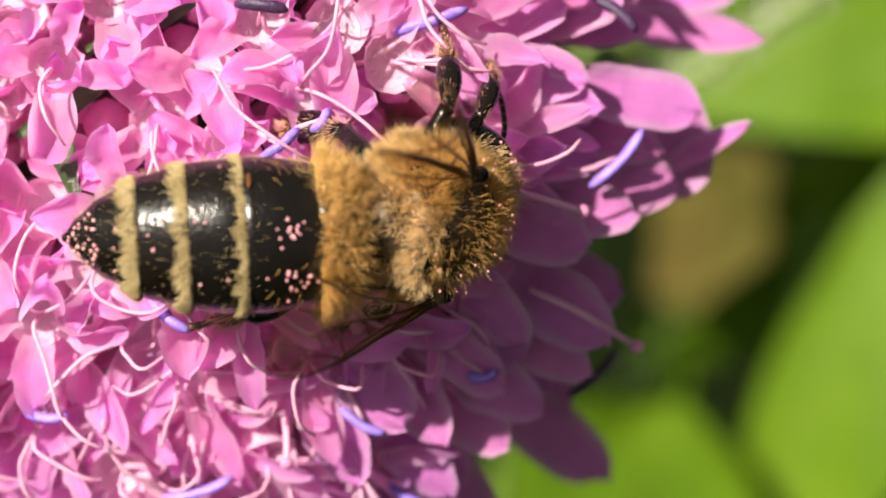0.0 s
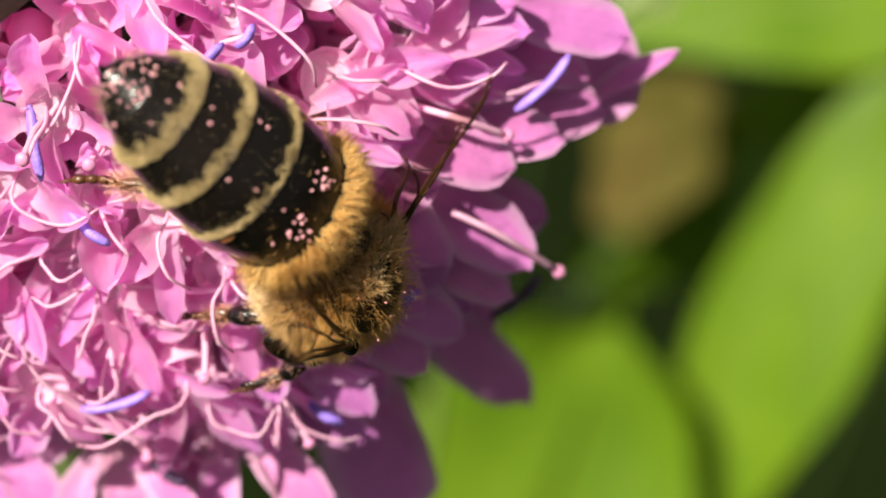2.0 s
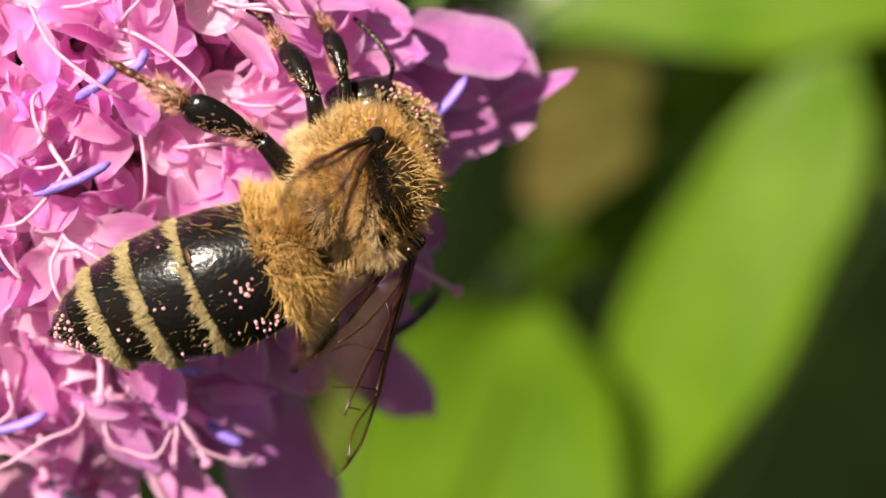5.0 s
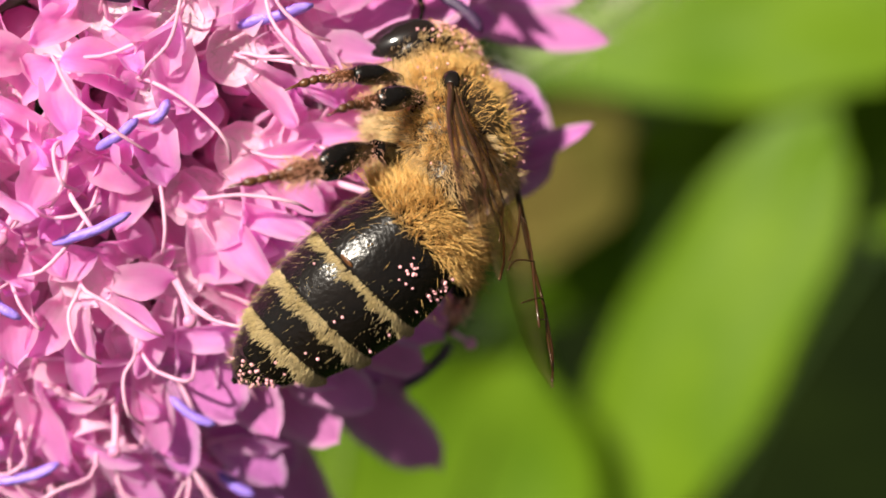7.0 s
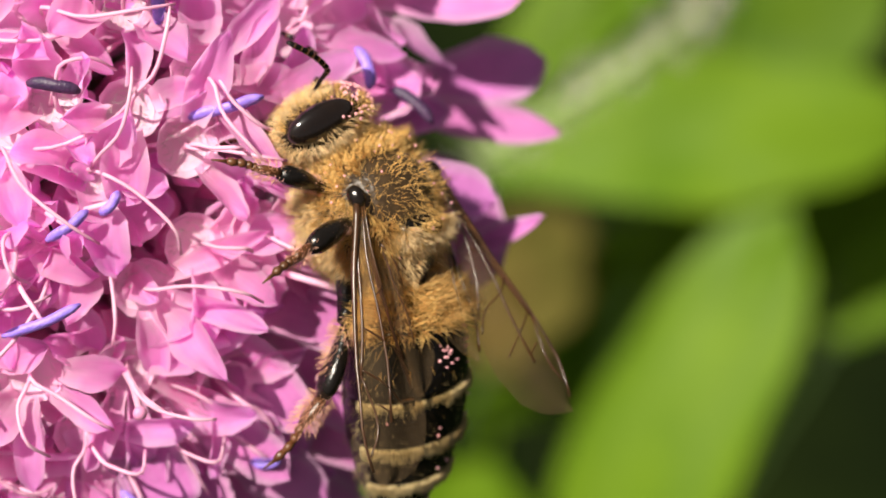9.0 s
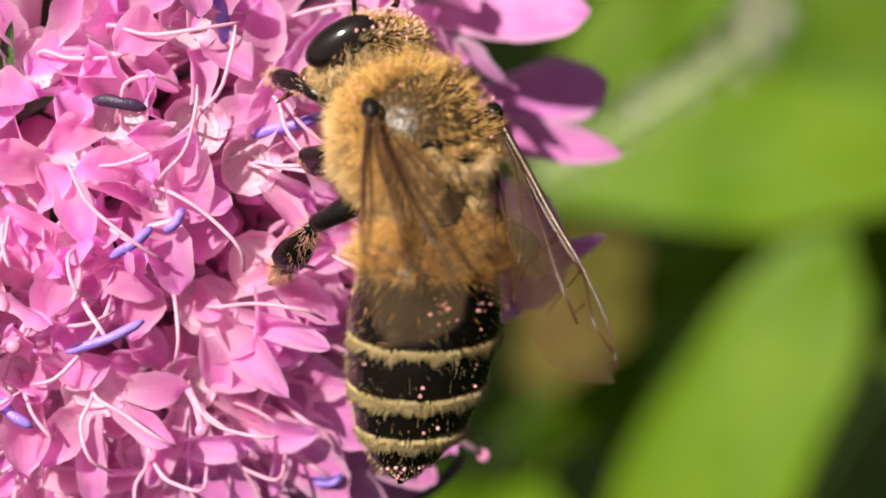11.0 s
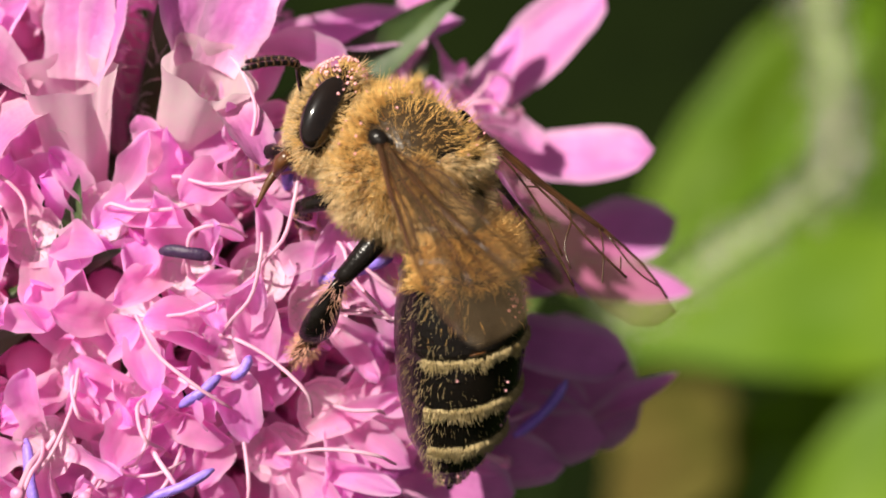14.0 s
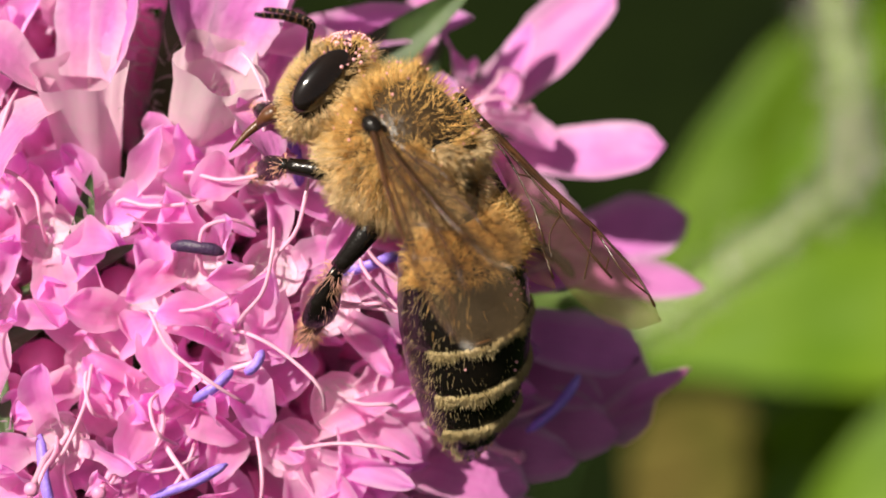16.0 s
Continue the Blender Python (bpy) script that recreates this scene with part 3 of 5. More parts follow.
def ray_florets(root, rng, tubes):
    """The large outer florets round the rim; petals as (base, tip, width, point, hollow)."""
    rays = [
        ((11.6, 5.1, -0.2), (17.1, 5.1, 0.3), 1.9, 0.0, 0.2),
        ((12.9, 2.2, -2.2), (18.0, 3.3, -4.0), 2.3, 0.0, 0.35),
        ((12.7, 1.8, -1.4), (18.3, 1.0, -2.4), 1.6, 0.45, 0.5),
        ((11.2, -1.8, 0.3), (16.7, -2.1, -1.4), 4.4, 0.0, 0.45),
        ((15.0, -3.0, -0.6), (17.7, -1.7, 0.5), 1.0, 0.75, 0.6),
        ((8.3, -8.6, -4.3), (13.1, -13.4, -8.0), 2.2, 0.0, 0.25),
        ((7.0, -10.5, -5.0), (8.6, -17.2, -8.5), 4.2, 0.0, 0.35),
        ((11.2, -6.4, -3.6), (11.7, -11.3, -7.0), 1.5, 0.15, 0.3),
        ((10.6, 5.8, -0.8), (15.9, 10.4, -0.6), 2.4, 0.1, 0.3),
        ((11.5, 5.4, 0.2), (13.2, 9.0, 0.8), 1.3, 0.35, 0.4),
        ((9.3, 7.4, -0.6), (10.6, 11.4, -0.2), 1.5, 0.05, 0.3),
        ((5.2, 8.4, 3.2), (11.4, 8.9, 2.2), 1.6, 0.3, 0.5),
        ((10.3, -0.4, 2.6), (14.3, -1.2, 0.9), 1.7, 0.2, 0.5),
        ((8.4, 0.0, 4.5), (12.9, -0.5, 3.5), 1.5, 0.25, 0.5),
        ((7.5, 1.1, 5.0), (11.8, 0.9, 4.0), 1.7, 0.2, 0.4),
        ((11.2, -1.9, 1.8), (13.9, -3.0, 1.0), 1.6, 0.25, 0.5),
        ((10.8, -3.2, 1.8), (13.4, -4.4, 1.0), 1.5, 0.2, 0.4),
        ((11.5, 1.2, 1.4), (14.8, 1.5, 1.0), 1.6, 0.2, 0.4),
        ((10.2, -5.9, 0.8), (13.7, -6.7, -0.8), 2.0, 0.15, 0.35),
        ((9.4, -7.4, 1.8), (11.4, -9.4, 0.6), 1.5, 0.25, 0.4),
        ((3.5, -11.4, 1.2), (5.4, -14.8, -1.0), 1.4, 0.3, 0.4),
        ((4.9, -10.4, 2.0), (6.2, -13.6, 0.0), 1.1, 0.3, 0.4),
        ((1.3, -12.6, 1.0), (3.6, -15.2, -2.0), 1.5, 0.2, 0.4),
        ((7.2, -9.0, 1.6), (8.6, -12.4, -0.6), 1.4, 0.2, 0.4),
    ]
    # two tiers of broad petals that spread flat from the dome's sunny edge
    for k in range(24):
        th = radians(-60 + 3.1 * k + rng.uniform(-1.5, 1.5))
        low = k % 2
        r, z, ln = (10.9, 3.5, 4.4) if low else (9.3, 5.3, 4.0)
        r, z, ln = r + rng.uniform(-0.6, 0.5), z + rng.uniform(-0.4, 0.4), ln + rng.uniform(-0.7, 0.6)
        out = th + rng.uniform(-0.35, 0.3)
        drop = rng.uniform(0.25, 0.55)
        rays.append(((r * math.cos(th), r * math.sin(th), z), (r * math.cos(th) + ln * math.cos(out), r * math.sin(th) + ln * math.sin(out), z - ln * drop),
                     rng.uniform(1.5, 2.3), rng.uniform(0.05, 0.35), rng.uniform(0.25, 0.5)))
    for k, (a, b, w, point, cup) in enumerate(rays):
        a, b = Vector(a), Vector(b)
        d = b - a
        up = (-0.3, 0.3, 1)
        me = petal_mesh("petal", d.length * 1.02, w, random.Random(40 + k), cup, 0.25, 0.07, point, RAY_PETAL, 14, 9, 0.4)
        f = hang("ray_floret", tubes[k % 4], root, "outer floret with long lilac petals", along(a * 0.93 - Vector((0, 0, 1.3)), a.orthogonal(), (a - Vector((0, 0, -6))).normalized()))
        m = along(a, d, up) @ pose(0, 0, 0, 0, 7, 0)
        hang("petal", me, f, "long lilac outer petal", f.matrix_basis.inverted() @ m)
    big = [petal_mesh("petal", rng.uniform(3.8, 5.4), rng.uniform(1.2, 1.9), rng, 0.35, rng.uniform(-0.5, 0.4), 0.08, rng.uniform(0, 0.3), RAY_PETAL, 14, 9, 0.4) for _ in range(8)]
    for k in range(13):
        th = radians(78 + k * 17.5)
        p, n = dome(radians(92), th, 0.98)
        radial = Vector((math.cos(th), math.sin(th), 0))
        fl = along(p, radial, Vector((0, 0, 1)))
        f = hang("ray_floret", tubes[k % 4], root, "outer floret with long lilac petals", along(p, Vector((0, 0, 1)), radial))
        for az in (-62, -22, 20, 58, 150):
            q = fl @ pose(0, 0, 0, rng.uniform(-20, 20), rng.uniform(-28, 8), az + rng.uniform(-10, 10)) @ mm((0.7, 0, 0))
            hang("petal", rng.choice(big), f, "", f.matrix_basis.inverted() @ q)


def funnel_florets(root, rng):
    """Two large upright florets with long pale tubes; each lobe as (way, length, width, bend)."""
    rows = [((0.9, 3.0, 5.6), (1.0, 6.6, 8.4), [((-0.8, 0.5, 0.3), 3.6, 2.2, -0.3), ((-0.7, -0.5, 0.5), 2.9, 1.5, -1.6), ((0.3, 0.95, 0.3), 3.2, 1.7, -0.2),
                                                ((0.1, 1.0, 0.1), 3.6, 2.2, 0.1)]),
            ((3.4, 4.4, 5.8), (4.9, 6.7, 8.3), [((-0.15, 1.0, 0.25), 3.2, 1.6, 0.1), ((0.5, 0.9, 0.2), 3.2, 2.0, -0.1), ((0.7, -0.3, 0.6), 2.2, 1.5, -1.3)])]
    for a, b, lobes in rows:
        a, b = Vector(a), Vector(b)
        n = (b - a).normalized()
        prof = [(0, 0.5), (0.2, 0.72), (0.5, 0.9), (0.8, 1.05), (1.0, 1.25)]
        bm = bmesh.new()
        s = n.orthogonal().normalized()
        u = n.cross(s)
        rings = [[bm.verts.new(a + (b - a) * t + (s * math.cos(w) + u * math.sin(w)) * r * (1 + 0.14 * t * math.cos(5 * w))) for w in (6.2832 * j / 30 for j in range(30))] for t, r in prof]
        for x, y in zip(rings, rings[1:]):
            for j in range(30):
                bm.faces.new((x[j], x[(j + 1) % 30], y[(j + 1) % 30], y[j]))
        f = part("floret", bm, FUNNEL, root, "large open floret with a long pale tube")
        for way, ln, w, curl in lobes:
            way = Vector(way).normalized()
            side = (way - n * way.dot(n)).normalized()
            me = petal_mesh("petal", ln, w, rng, 0.4, curl, 0.1, 0.2, RAY_PETAL, 14, 9, 0.65)
            hang("petal", me, f, "", along(b + side * 0.92 - n * 0.7, way + n * 0.12, n - side * 0.5))
        roots = [(b + (s * math.cos(w) + u * math.sin(w)) * rng.uniform(0.2, 0.8) - n * 1.7, n) for w in (6.2832 * j / 50 for j in range(50))]
        tagged(part("throat_hair", hairs(roots, rng, 1.1, (0, 0, 0), 0.010, 0.7), HAIR_WHITE, f, "white hairs in the throat"), kind="stuff")
    leafy = leaf_mesh("bract", 7.5, 1.9, SEPAL, 0.5, 0.2, 0.8, 33)
    hang("bract", leafy, root, "dark green hairy bract between florets", along((2.6, 3.4, 3.4), (0.1, 1.0, 0.45), (0.5, 0, 1)))
    hang("bract", leafy, root, "dark green hairy bract between florets", along((5.6, 5.6, 2.0), (0.85, 0.6, 0.08), (0, -0.2, 1)))
    sliver = leaf_mesh("bract", 3.6, 0.8, SEPAL, 0.5, 0.2, 0.8, 34)
    for base, way in (((-2.8, -1.5, 7.2), (1.0, 0.5, 0.15)), ((-1.9, -0.4, 7.3), (0.3, -1.0, 0.1)), ((-0.8, 0.7, 7.4), (1.0, 0.35, 0.12)), ((0.6, 0.4, 7.4), (0.2, 1.0, 0.1))):
        hang("bract", sliver, root, "dark green hairy bract between florets", along(base, way, (0, 0, 1)))
    roots = [((2.5 + 0.2 * t + rng.uniform(-0.5, 0.5), 4.2 + 5.2 * t, 4.6 + 2.0 * t), (rng.uniform(-1, 0.3), 0.2, 0.7)) for t in (rng.random() for _ in range(60))]
    tagged(part("bract_hair", hairs(roots, rng, 1.2, (0, 0, 0), 0.022, 0.4), HAIR_WHITE, root, "fine pale hairs"), kind="stuff")


def loose_anthers(root, rng, anthers, fil_shapes):
    """Violet anthers on their filaments, (place, way, kind)."""
    rows = [
        ((4.3, 1.6, 8.9), (1.4, -0.2, 0.0), 2),
        ((3.9, -4.5, 8.3), (2.2, 0.9, 0.1), 1),
        ((5.7, -1.4, 8.4), (0.5, 0.6, 0.2), 0),
        ((9.6, -8.6, 4.2), (0.9, 0.1, 0.1), 0),
        ((6.7, 4.2, 7.4), (0.3, -1.6, 0.1), 0),
        ((4.6, -2.0, 8.5), (1.1, 0.8, 0.1), 0),
        ((13.6, -2.6, 3.6), (1.7, 1.7, 0.1), 0),
        ((6.2, -9.8, 4.9), (1.3, -0.8, 0.1), 0),
        ((-2.5, -9.2, 6.4), (1.3, -0.2, 0.1), 0),
        ((1.4, -11.6, 4.8), (2.0, 0.5, 0.1), 1),
        ((1.4, -6.5, 8.0), (1.1, -0.9, 0.1), 0),
        ((13.7, 1.5, 3.4), (1.2, -1.0, 0.1), 2),
        ((8.6, 1.2, 7.1), (2.1, 0.6, 0.1), 0),
        ((0.1, -4.2, 8.6), (0.3, -2.0, 0.1), 0),
        ((12.3, 2.5, 4.4), (0.4, -1.2, 0.1), 0),
        ((2.4, -14.0, 2.1), (1.2, -1.0, 0.1), 2),
        ((7.0, -12.2, 1.8), (1.4, -1.1, 0.1), 0),
        ((12.8, -9.3, -2.4), (1.6, 1.4, 0.0), 2),
        ((-4.4, 1.6, 8.6), (0.4, 0.8, 0.1), 1),
    ]
    for k, (p, d, kind) in enumerate(rows):
        p, d = Vector(p), Vector(d)
        foot = p * 0.72 + Vector((rng.uniform(-1.2, 1.2), rng.uniform(-1.2, 1.2), 0))
        mid = (p + foot) / 2 + Vector((rng.uniform(-0.8, 0.8), rng.uniform(-0.8, 0.8), 0.6))
        s = part("stamen", tube(bend([foot, mid, p], 8), 0.075, 6), FILAMENT, root)
        hang("anther", anthers[kind], s, "violet anther" if kind < 2 else "dark spent anther", along(p, d, p) @ Matrix.Diagonal((min(d.length / 1.7, 1.3), 1, 1, 1)))


ground()
background()
flower()


# ---- the bee: x ahead, y to its left, z to its back ----
ABD = 7.4


def abd_r(s):
    """The abdomen's half width along its length."""
    pts = [(0, 0.75), (0.05, 1.3), (0.14, 1.68), (0.3, 1.85), (0.45, 1.86), (0.6, 1.72), (0.75, 1.42), (0.88, 0.92), (0.96, 0.45), (1.0, 0.06)]
    for (a, ra), (b, rb) in zip(pts, pts[1:]):
        if s <= b:
            f = (s - a) / (b - a)
            f = f * f * (3 - 2 * f) * 0.35 + f * 0.65
            return (ra + (rb - ra) * f) * 1.06
    return 0.05


def sag(x):
    s = -x / ABD
    return -0.75 * s * s


def on_abdomen(s, u, lift=1.0, tilt=0.0):
    """Place and outward direction on the abdomen, u round it from its left flank over the back."""
    r = abd_r(s) * lift
    return ((-ABD * s, r * math.cos(u), r * 0.87 * math.sin(u) + sag(-ABD * s)), (tilt, math.cos(u), math.sin(u)))


def grains(places, rng, small, large):
    bm = bmesh.new()
    for p in places:
        bmesh.ops.create_icosphere(bm, subdivisions=1, radius=rng.uniform(small, large), matrix=Matrix.Translation(p))
    return bm


def abdomen(root, rng):
    body = part("abdomen", revolve([(-ABD * s, abd_r(s) * 0.93) for s in (i / 24 for i in range(25))], 28, 1.0, 0.86, sag), SHELL, root,
                "glossy black banded abdomen", mm((-2.23, 0, -0.39)))
    cuts = [0.02, 0.13, 0.39, 0.58, 0.75, 0.885, 0.995]
    for k, (a, b) in enumerate(zip(cuts, cuts[1:])):
        prof = []
        for i in range(9):
            s = a + (b + 0.012 - a) * i / 8
            lift = 1.0 + 0.022 * (i / 8)
            prof.append((-ABD * s, abd_r(min(s, 0.999)) * lift))
        prof.append((-ABD * (b + 0.012), abd_r(min(b, 0.999)) * 0.93))
        part("tergite", revolve(prof, 36, 1.0, 0.87, sag), SHELL, body, "glossy black back plate with an amber edge" if k == 1 else "")
    # bands of short pale hair on the front of three plates
    for a, b, n in ((0.386, 0.414, 1900), (0.576, 0.620, 2700), (0.746, 0.796, 2500)):
        roots = []
        for _ in range(n):
            u = rng.uniform(-0.35, math.pi + 0.35)
            thin = 0.010 * math.sin(u * 9 + a * 40) + 0.006 * math.sin(u * 23)
            s = rng.uniform(a, b + thin + rng.gauss(0, 0.008))
            roots.append(on_abdomen(s, u, 1.01))
        tagged(part("hair_band", hairs(roots, rng, 0.19, (-1.2, 0, 0), 0.010, 0.45, 0.3), BAND, body, "pale tan band of short hair"), kind="stuff")
    roots = [on_abdomen(0.15 * rng.random() ** 1.1, rng.uniform(-0.6, math.pi + 0.6), 1.0, 0.5) for _ in range(3600)]        # long hair on the first plate
    tagged(part("fur", hairs(roots, rng, 0.80, (-0.2, 0, 0), 0.0105, 0.35, 0.5), FUR, body, "golden fur"), kind="stuff")
    roots = []
    for _ in range(800):        # fringe along the flanks and belly
        roots.append(on_abdomen(rng.uniform(0.1, 0.97), rng.choice((-0.4, math.pi + 0.4)) + rng.gauss(0, 0.25)))
    tagged(part("fringe", hairs(roots, rng, 0.26, (-0.9, 0, 0), 0.005, 0.5, 0.4), BAND, body, "pale fringe of hair"), kind="stuff")
    roots = []
    for _ in range(240):        # thin brownish hair on the second plate, thicker down the flanks
        s, u = 0.12 + 0.2 * rng.random() ** 2, rng.uniform(-0.3, math.pi + 0.3)
        if math.sin(u) < 0.4 or rng.random() < 0.10:
            roots.append(on_abdomen(s, u))
    tagged(part("fur", hairs(roots, rng, 0.40, (-0.8, 0, 0), 0.0062, 0.4, 0.3), FUR, body, "thin tan fur"), kind="stuff")
    roots = [on_abdomen(rng.uniform(0.3, 0.97), rng.uniform(0.0, math.pi)) for _ in range(520)]        # sparse short bristles on the dark plates
    tagged(part("bristles", hairs(roots, rng, 0.14, (-2.0, 0, 0), 0.0042, 0.3), BAND, body, "sparse short bristles"), kind="stuff")
    for s in (1, -1):            # amber flecks at the corners of the second plate
        patch = [on_abdomen(0.375, math.pi / 2 + s * (0.95 + 0.03 * k), 1.032)[0] for k in range(9)]
        part("fleck", tube(patch, [0.03, 0.07, 0.09, 0.1, 0.1, 0.1, 0.09, 0.07, 0.03], 7, flat=0.3), AMBER, body, "amber fleck on the plate's edge")
    spots = []                   # grains of pollen
    for k in range(84):
        if k < 40:
            s, u = 0.93 + rng.gauss(0, 0.035), math.pi / 2 + rng.gauss(0, 0.8)
        elif k < 68:
            s, u = 0.24 + rng.gauss(0, 0.038), math.pi / 2 + (0.33 if k % 2 else -0.33) + rng.gauss(0, 0.11)
        else:
            s, u = rng.uniform(0.1, 0.9), rng.uniform(0.2, 2.9)
        spots.append(on_abdomen(min(max(s, 0.05), 0.985), u, 1.03)[0])
    tagged(part("pollen", grains(spots, rng, 0.034, 0.058), POLLEN, body, "pink grains of pollen"), kind="stuff")
    return body


def on_ball(rng, n, rx, ry, rz, keep):
    out = []
    while len(out) < n:
        v = Vector((rng.gauss(0, 1), rng.gauss(0, 1), rng.gauss(0, 1))).normalized()
        if keep(v):
            out.append(((v.x * rx, v.y * ry, v.z * rz), Vector((v.x / rx, v.y / ry, v.z / rz)).normalized()))
    return out


def moved(roots, dx, dy, dz):
    return [((p[0] + dx, p[1] + dy, p[2] + dz), n) for p, n in roots]


def thorax(root, rng):
    rx, ry, rz, dz = 1.82, 1.86, 1.86, -0.32
    body = part("thorax", ball(rx, ry, rz, (0, 0, dz), 32, 22), SCUTUM, root, "dark thorax under golden fur")
    part("scutellum", ball(0.5, 1.0, 0.42, (-1.12, 0, 0.98), 22, 12), SHELL, body, "glossy dark ridge behind the back")
    part("propodeum", ball(0.95, 1.2, 1.05, (-1.55, 0, -0.15), 22, 14), SCUTUM, body, "dark slope above the waist")
    # the middle of the back is worn thin, the flanks are dense and paler below

    def keep(p, n):
        if n.z > 0.60 + 0.12 * noise.noise(Vector(p) * 1.7) and -0.95 < p[0] < 1.05:
            return rng.random() < 0.05
        if (Vector(p) - Vector((0.3, 1.5 if p[1] > 0 else -1.5, 0.75))).length < 0.42:
            return False
        return noise.noise(Vector(p) * 3.3) > -0.55 + rng.gauss(0, 0.15)
    roots = [(p, n) for p, n in moved(on_ball(rng, 26000, rx, ry, rz, lambda v: True), 0, 0, dz) if keep(p, n)]
    up = [(p, n) for p, n in roots if n.z > -0.1 + rng.gauss(0, 0.2)]
    down = [(p, n) for p, n in roots if n.z < -0.05 + rng.gauss(0, 0.2)]
    tagged(part("fur", hairs(up, rng, 0.64, (-0.12, 0, 0.05), 0.0078, 0.30, 0.75), FUR, body, "shaggy golden fur"), kind="stuff")
    tagged(part("fur", hairs(down, rng, 0.60, (-0.2, 0, 0), 0.0078, 0.30, 0.65), PALE_FUR, body, "shaggy pale fur"), kind="stuff")
    roots = moved(on_ball(rng, 420, rx, ry, rz, lambda v: v.z > 0.6), 0, 0, dz)
    tagged(part("fur", hairs(roots, rng, 0.26, (-0.5, 0, 0), 0.007, 0.5), FUR, body, "short golden fur"), kind="stuff")
    roots = moved(on_ball(rng, 1100, 0.5, 1.02, 0.45, lambda v: v.x < 0.1 and v.z < 0.75), -1.12, 0, 0.98)
    roots += moved(on_ball(rng, 1500, 0.95, 1.2, 1.05, lambda v: v.x < 0.2 and abs(v.y) > 0.3), -1.55, 0, -0.15)
    tagged(part("fringe", hairs(roots, rng, 0.55, (-0.6, 0, 0.1), 0.009, 0.35, 0.4), PALE_FUR, body, "pale fringe behind the back"), kind="stuff")
    spots = [p for p, n in on_ball(rng, 60, 2.2, 2.2, 1.95, lambda v: v.z > -0.3)]
    tagged(part("pollen", grains(spots, rng, 0.024, 0.044), POLLEN, body, "pink grains of pollen"), kind="stuff")
    for s in (1, -1):
        part("tegula", ball(0.34, 0.24, 0.26, (0.22, s * 1.86, 0.80), 16, 12), SHELL, body, "glossy black knob over the wing root")
    return body


def bee_head(root, rng):
    """The head from its neck: a broad wedge with its face turned ahead and down."""
    c = Vector((0.95, 0, -0.55))
    bm = ball(0.82, 1.62, 1.45, c, 28, 20)
    ball(0.42, 0.75, 0.62, (1.35, 0, -1.55), 16, 10, bm)
    head = part("head", bm, SHELL, root, "dark head with large black eyes", mm((1.71, 0, -0.02)))
    for s in (1, -1):
        e = ball(0.52, 0.38, 1.02, u=26, v=20)
        bmesh.ops.rotate(e, cent=(0, 0, 0), matrix=Euler((s * 0.25, -0.12, s * 0.28)).to_matrix(), verts=e.verts)
        bmesh.ops.translate(e, vec=(1.15, s * 1.40, -0.42), verts=e.verts)
        part("eye", e, EYE_MAT, head, "large glossy black compound eye")
        pts = bend([(1.7, s * 0.3, -0.45), (2.1, s * 0.75, 0.15), (2.3, s * 1.1, 0.4), (2.9, s * 1.7, 0.2), (3.5, s * 2.1, -0.2)], 16)
        feeler = part("antenna", tube(pts, [0.065] * 6 + [0.08] * 9 + [0.055], 9), SHELL, head, "thin black jointed antenna")
        for k in range(7, 15):
            part("joint", tube([pts[k] - (pts[k] - pts[k - 1]) * 0.1, pts[k] + (pts[k] - pts[k - 1]) * 0.1], 0.088, 9), DARK_AMBER, feeler)
        part("mandible", tube(bend([(1.5, s * 0.45, -1.8), (1.65, s * 0.4, -2.2), (1.6, s * 0.1, -2.5)], 6), [0.2, 0.2, 0.18, 0.15, 0.12, 0.07], 8), DARK_AMBER, head, "brown mandible")
    part("tongue", tube(bend([(1.5, 0, -2.0), (1.7, 0.05, -2.7), (1.75, 0.1, -3.5)], 8), [0.16, 0.15, 0.13, 0.12, 0.1, 0.08, 0.06, 0.03], 8), DARK_AMBER, head, "brown tongue reaching into the florets")
    roots = moved(on_ball(rng, 1900, 0.82, 1.6, 1.45, lambda v: abs(v.y) < 0.7 and (v.z < 0.8 or v.x < 0.3)), *c)
    tagged(part("fur", hairs(roots, rng, 0.30, (0.05, 0, 0.1), 0.009, 0.45, 0.5), FUR, head, "golden fur"), kind="stuff")
    roots = [(p, n) for p, n in moved(on_ball(rng, 6000, 0.83, 1.62, 1.47, lambda v: v.z < 0.55), *c) if math.hypot((p[0] - 1.15) / 0.62, (p[2] + 0.42) / 1.1) > 0.95 or abs(p[1]) < 0.9]
    tagged(part("fur", hairs(roots, rng, 0.34, (0.05, 0, -0.2), 0.009, 0.4, 0.3), PALE_FUR, head, "pale fur of the face"), kind="stuff")
    roots = moved(on_ball(rng, 900, 0.82, 1.6, 1.45, lambda v: v.x < -0.1), *c)
    tagged(part("fringe", hairs(roots, rng, 0.5, (-0.3, 0, 0.3), 0.009, 0.4, 0.4), PALE_FUR, head, "pale ruff behind the eyes"), kind="stuff")
    spots = []
    for _ in range(150):
        v = Vector((rng.uniform(-0.5, 1), rng.gauss(0, 0.5), rng.uniform(0.35, 1))).normalized()
        spots.append((v.x * 1.0 + c.x, v.y * 1.72, v.z * 1.66 + c.z))
    tagged(part("pollen", grains(spots, rng, 0.028, 0.055), POLLEN, head, "pink grains of pollen"), kind="stuff")
    return head


def between(rows, u):
    """A smooth value at u along rows of (u, value)."""
    for (a, x), (b, y) in zip(rows, rows[1:]):
        if u <= b:
            f = (u - a) / (b - a)
            return x + (y - x) * (f * f * (3 - 2 * f) * 0.5 + f * 0.5)
    return rows[-1][1]


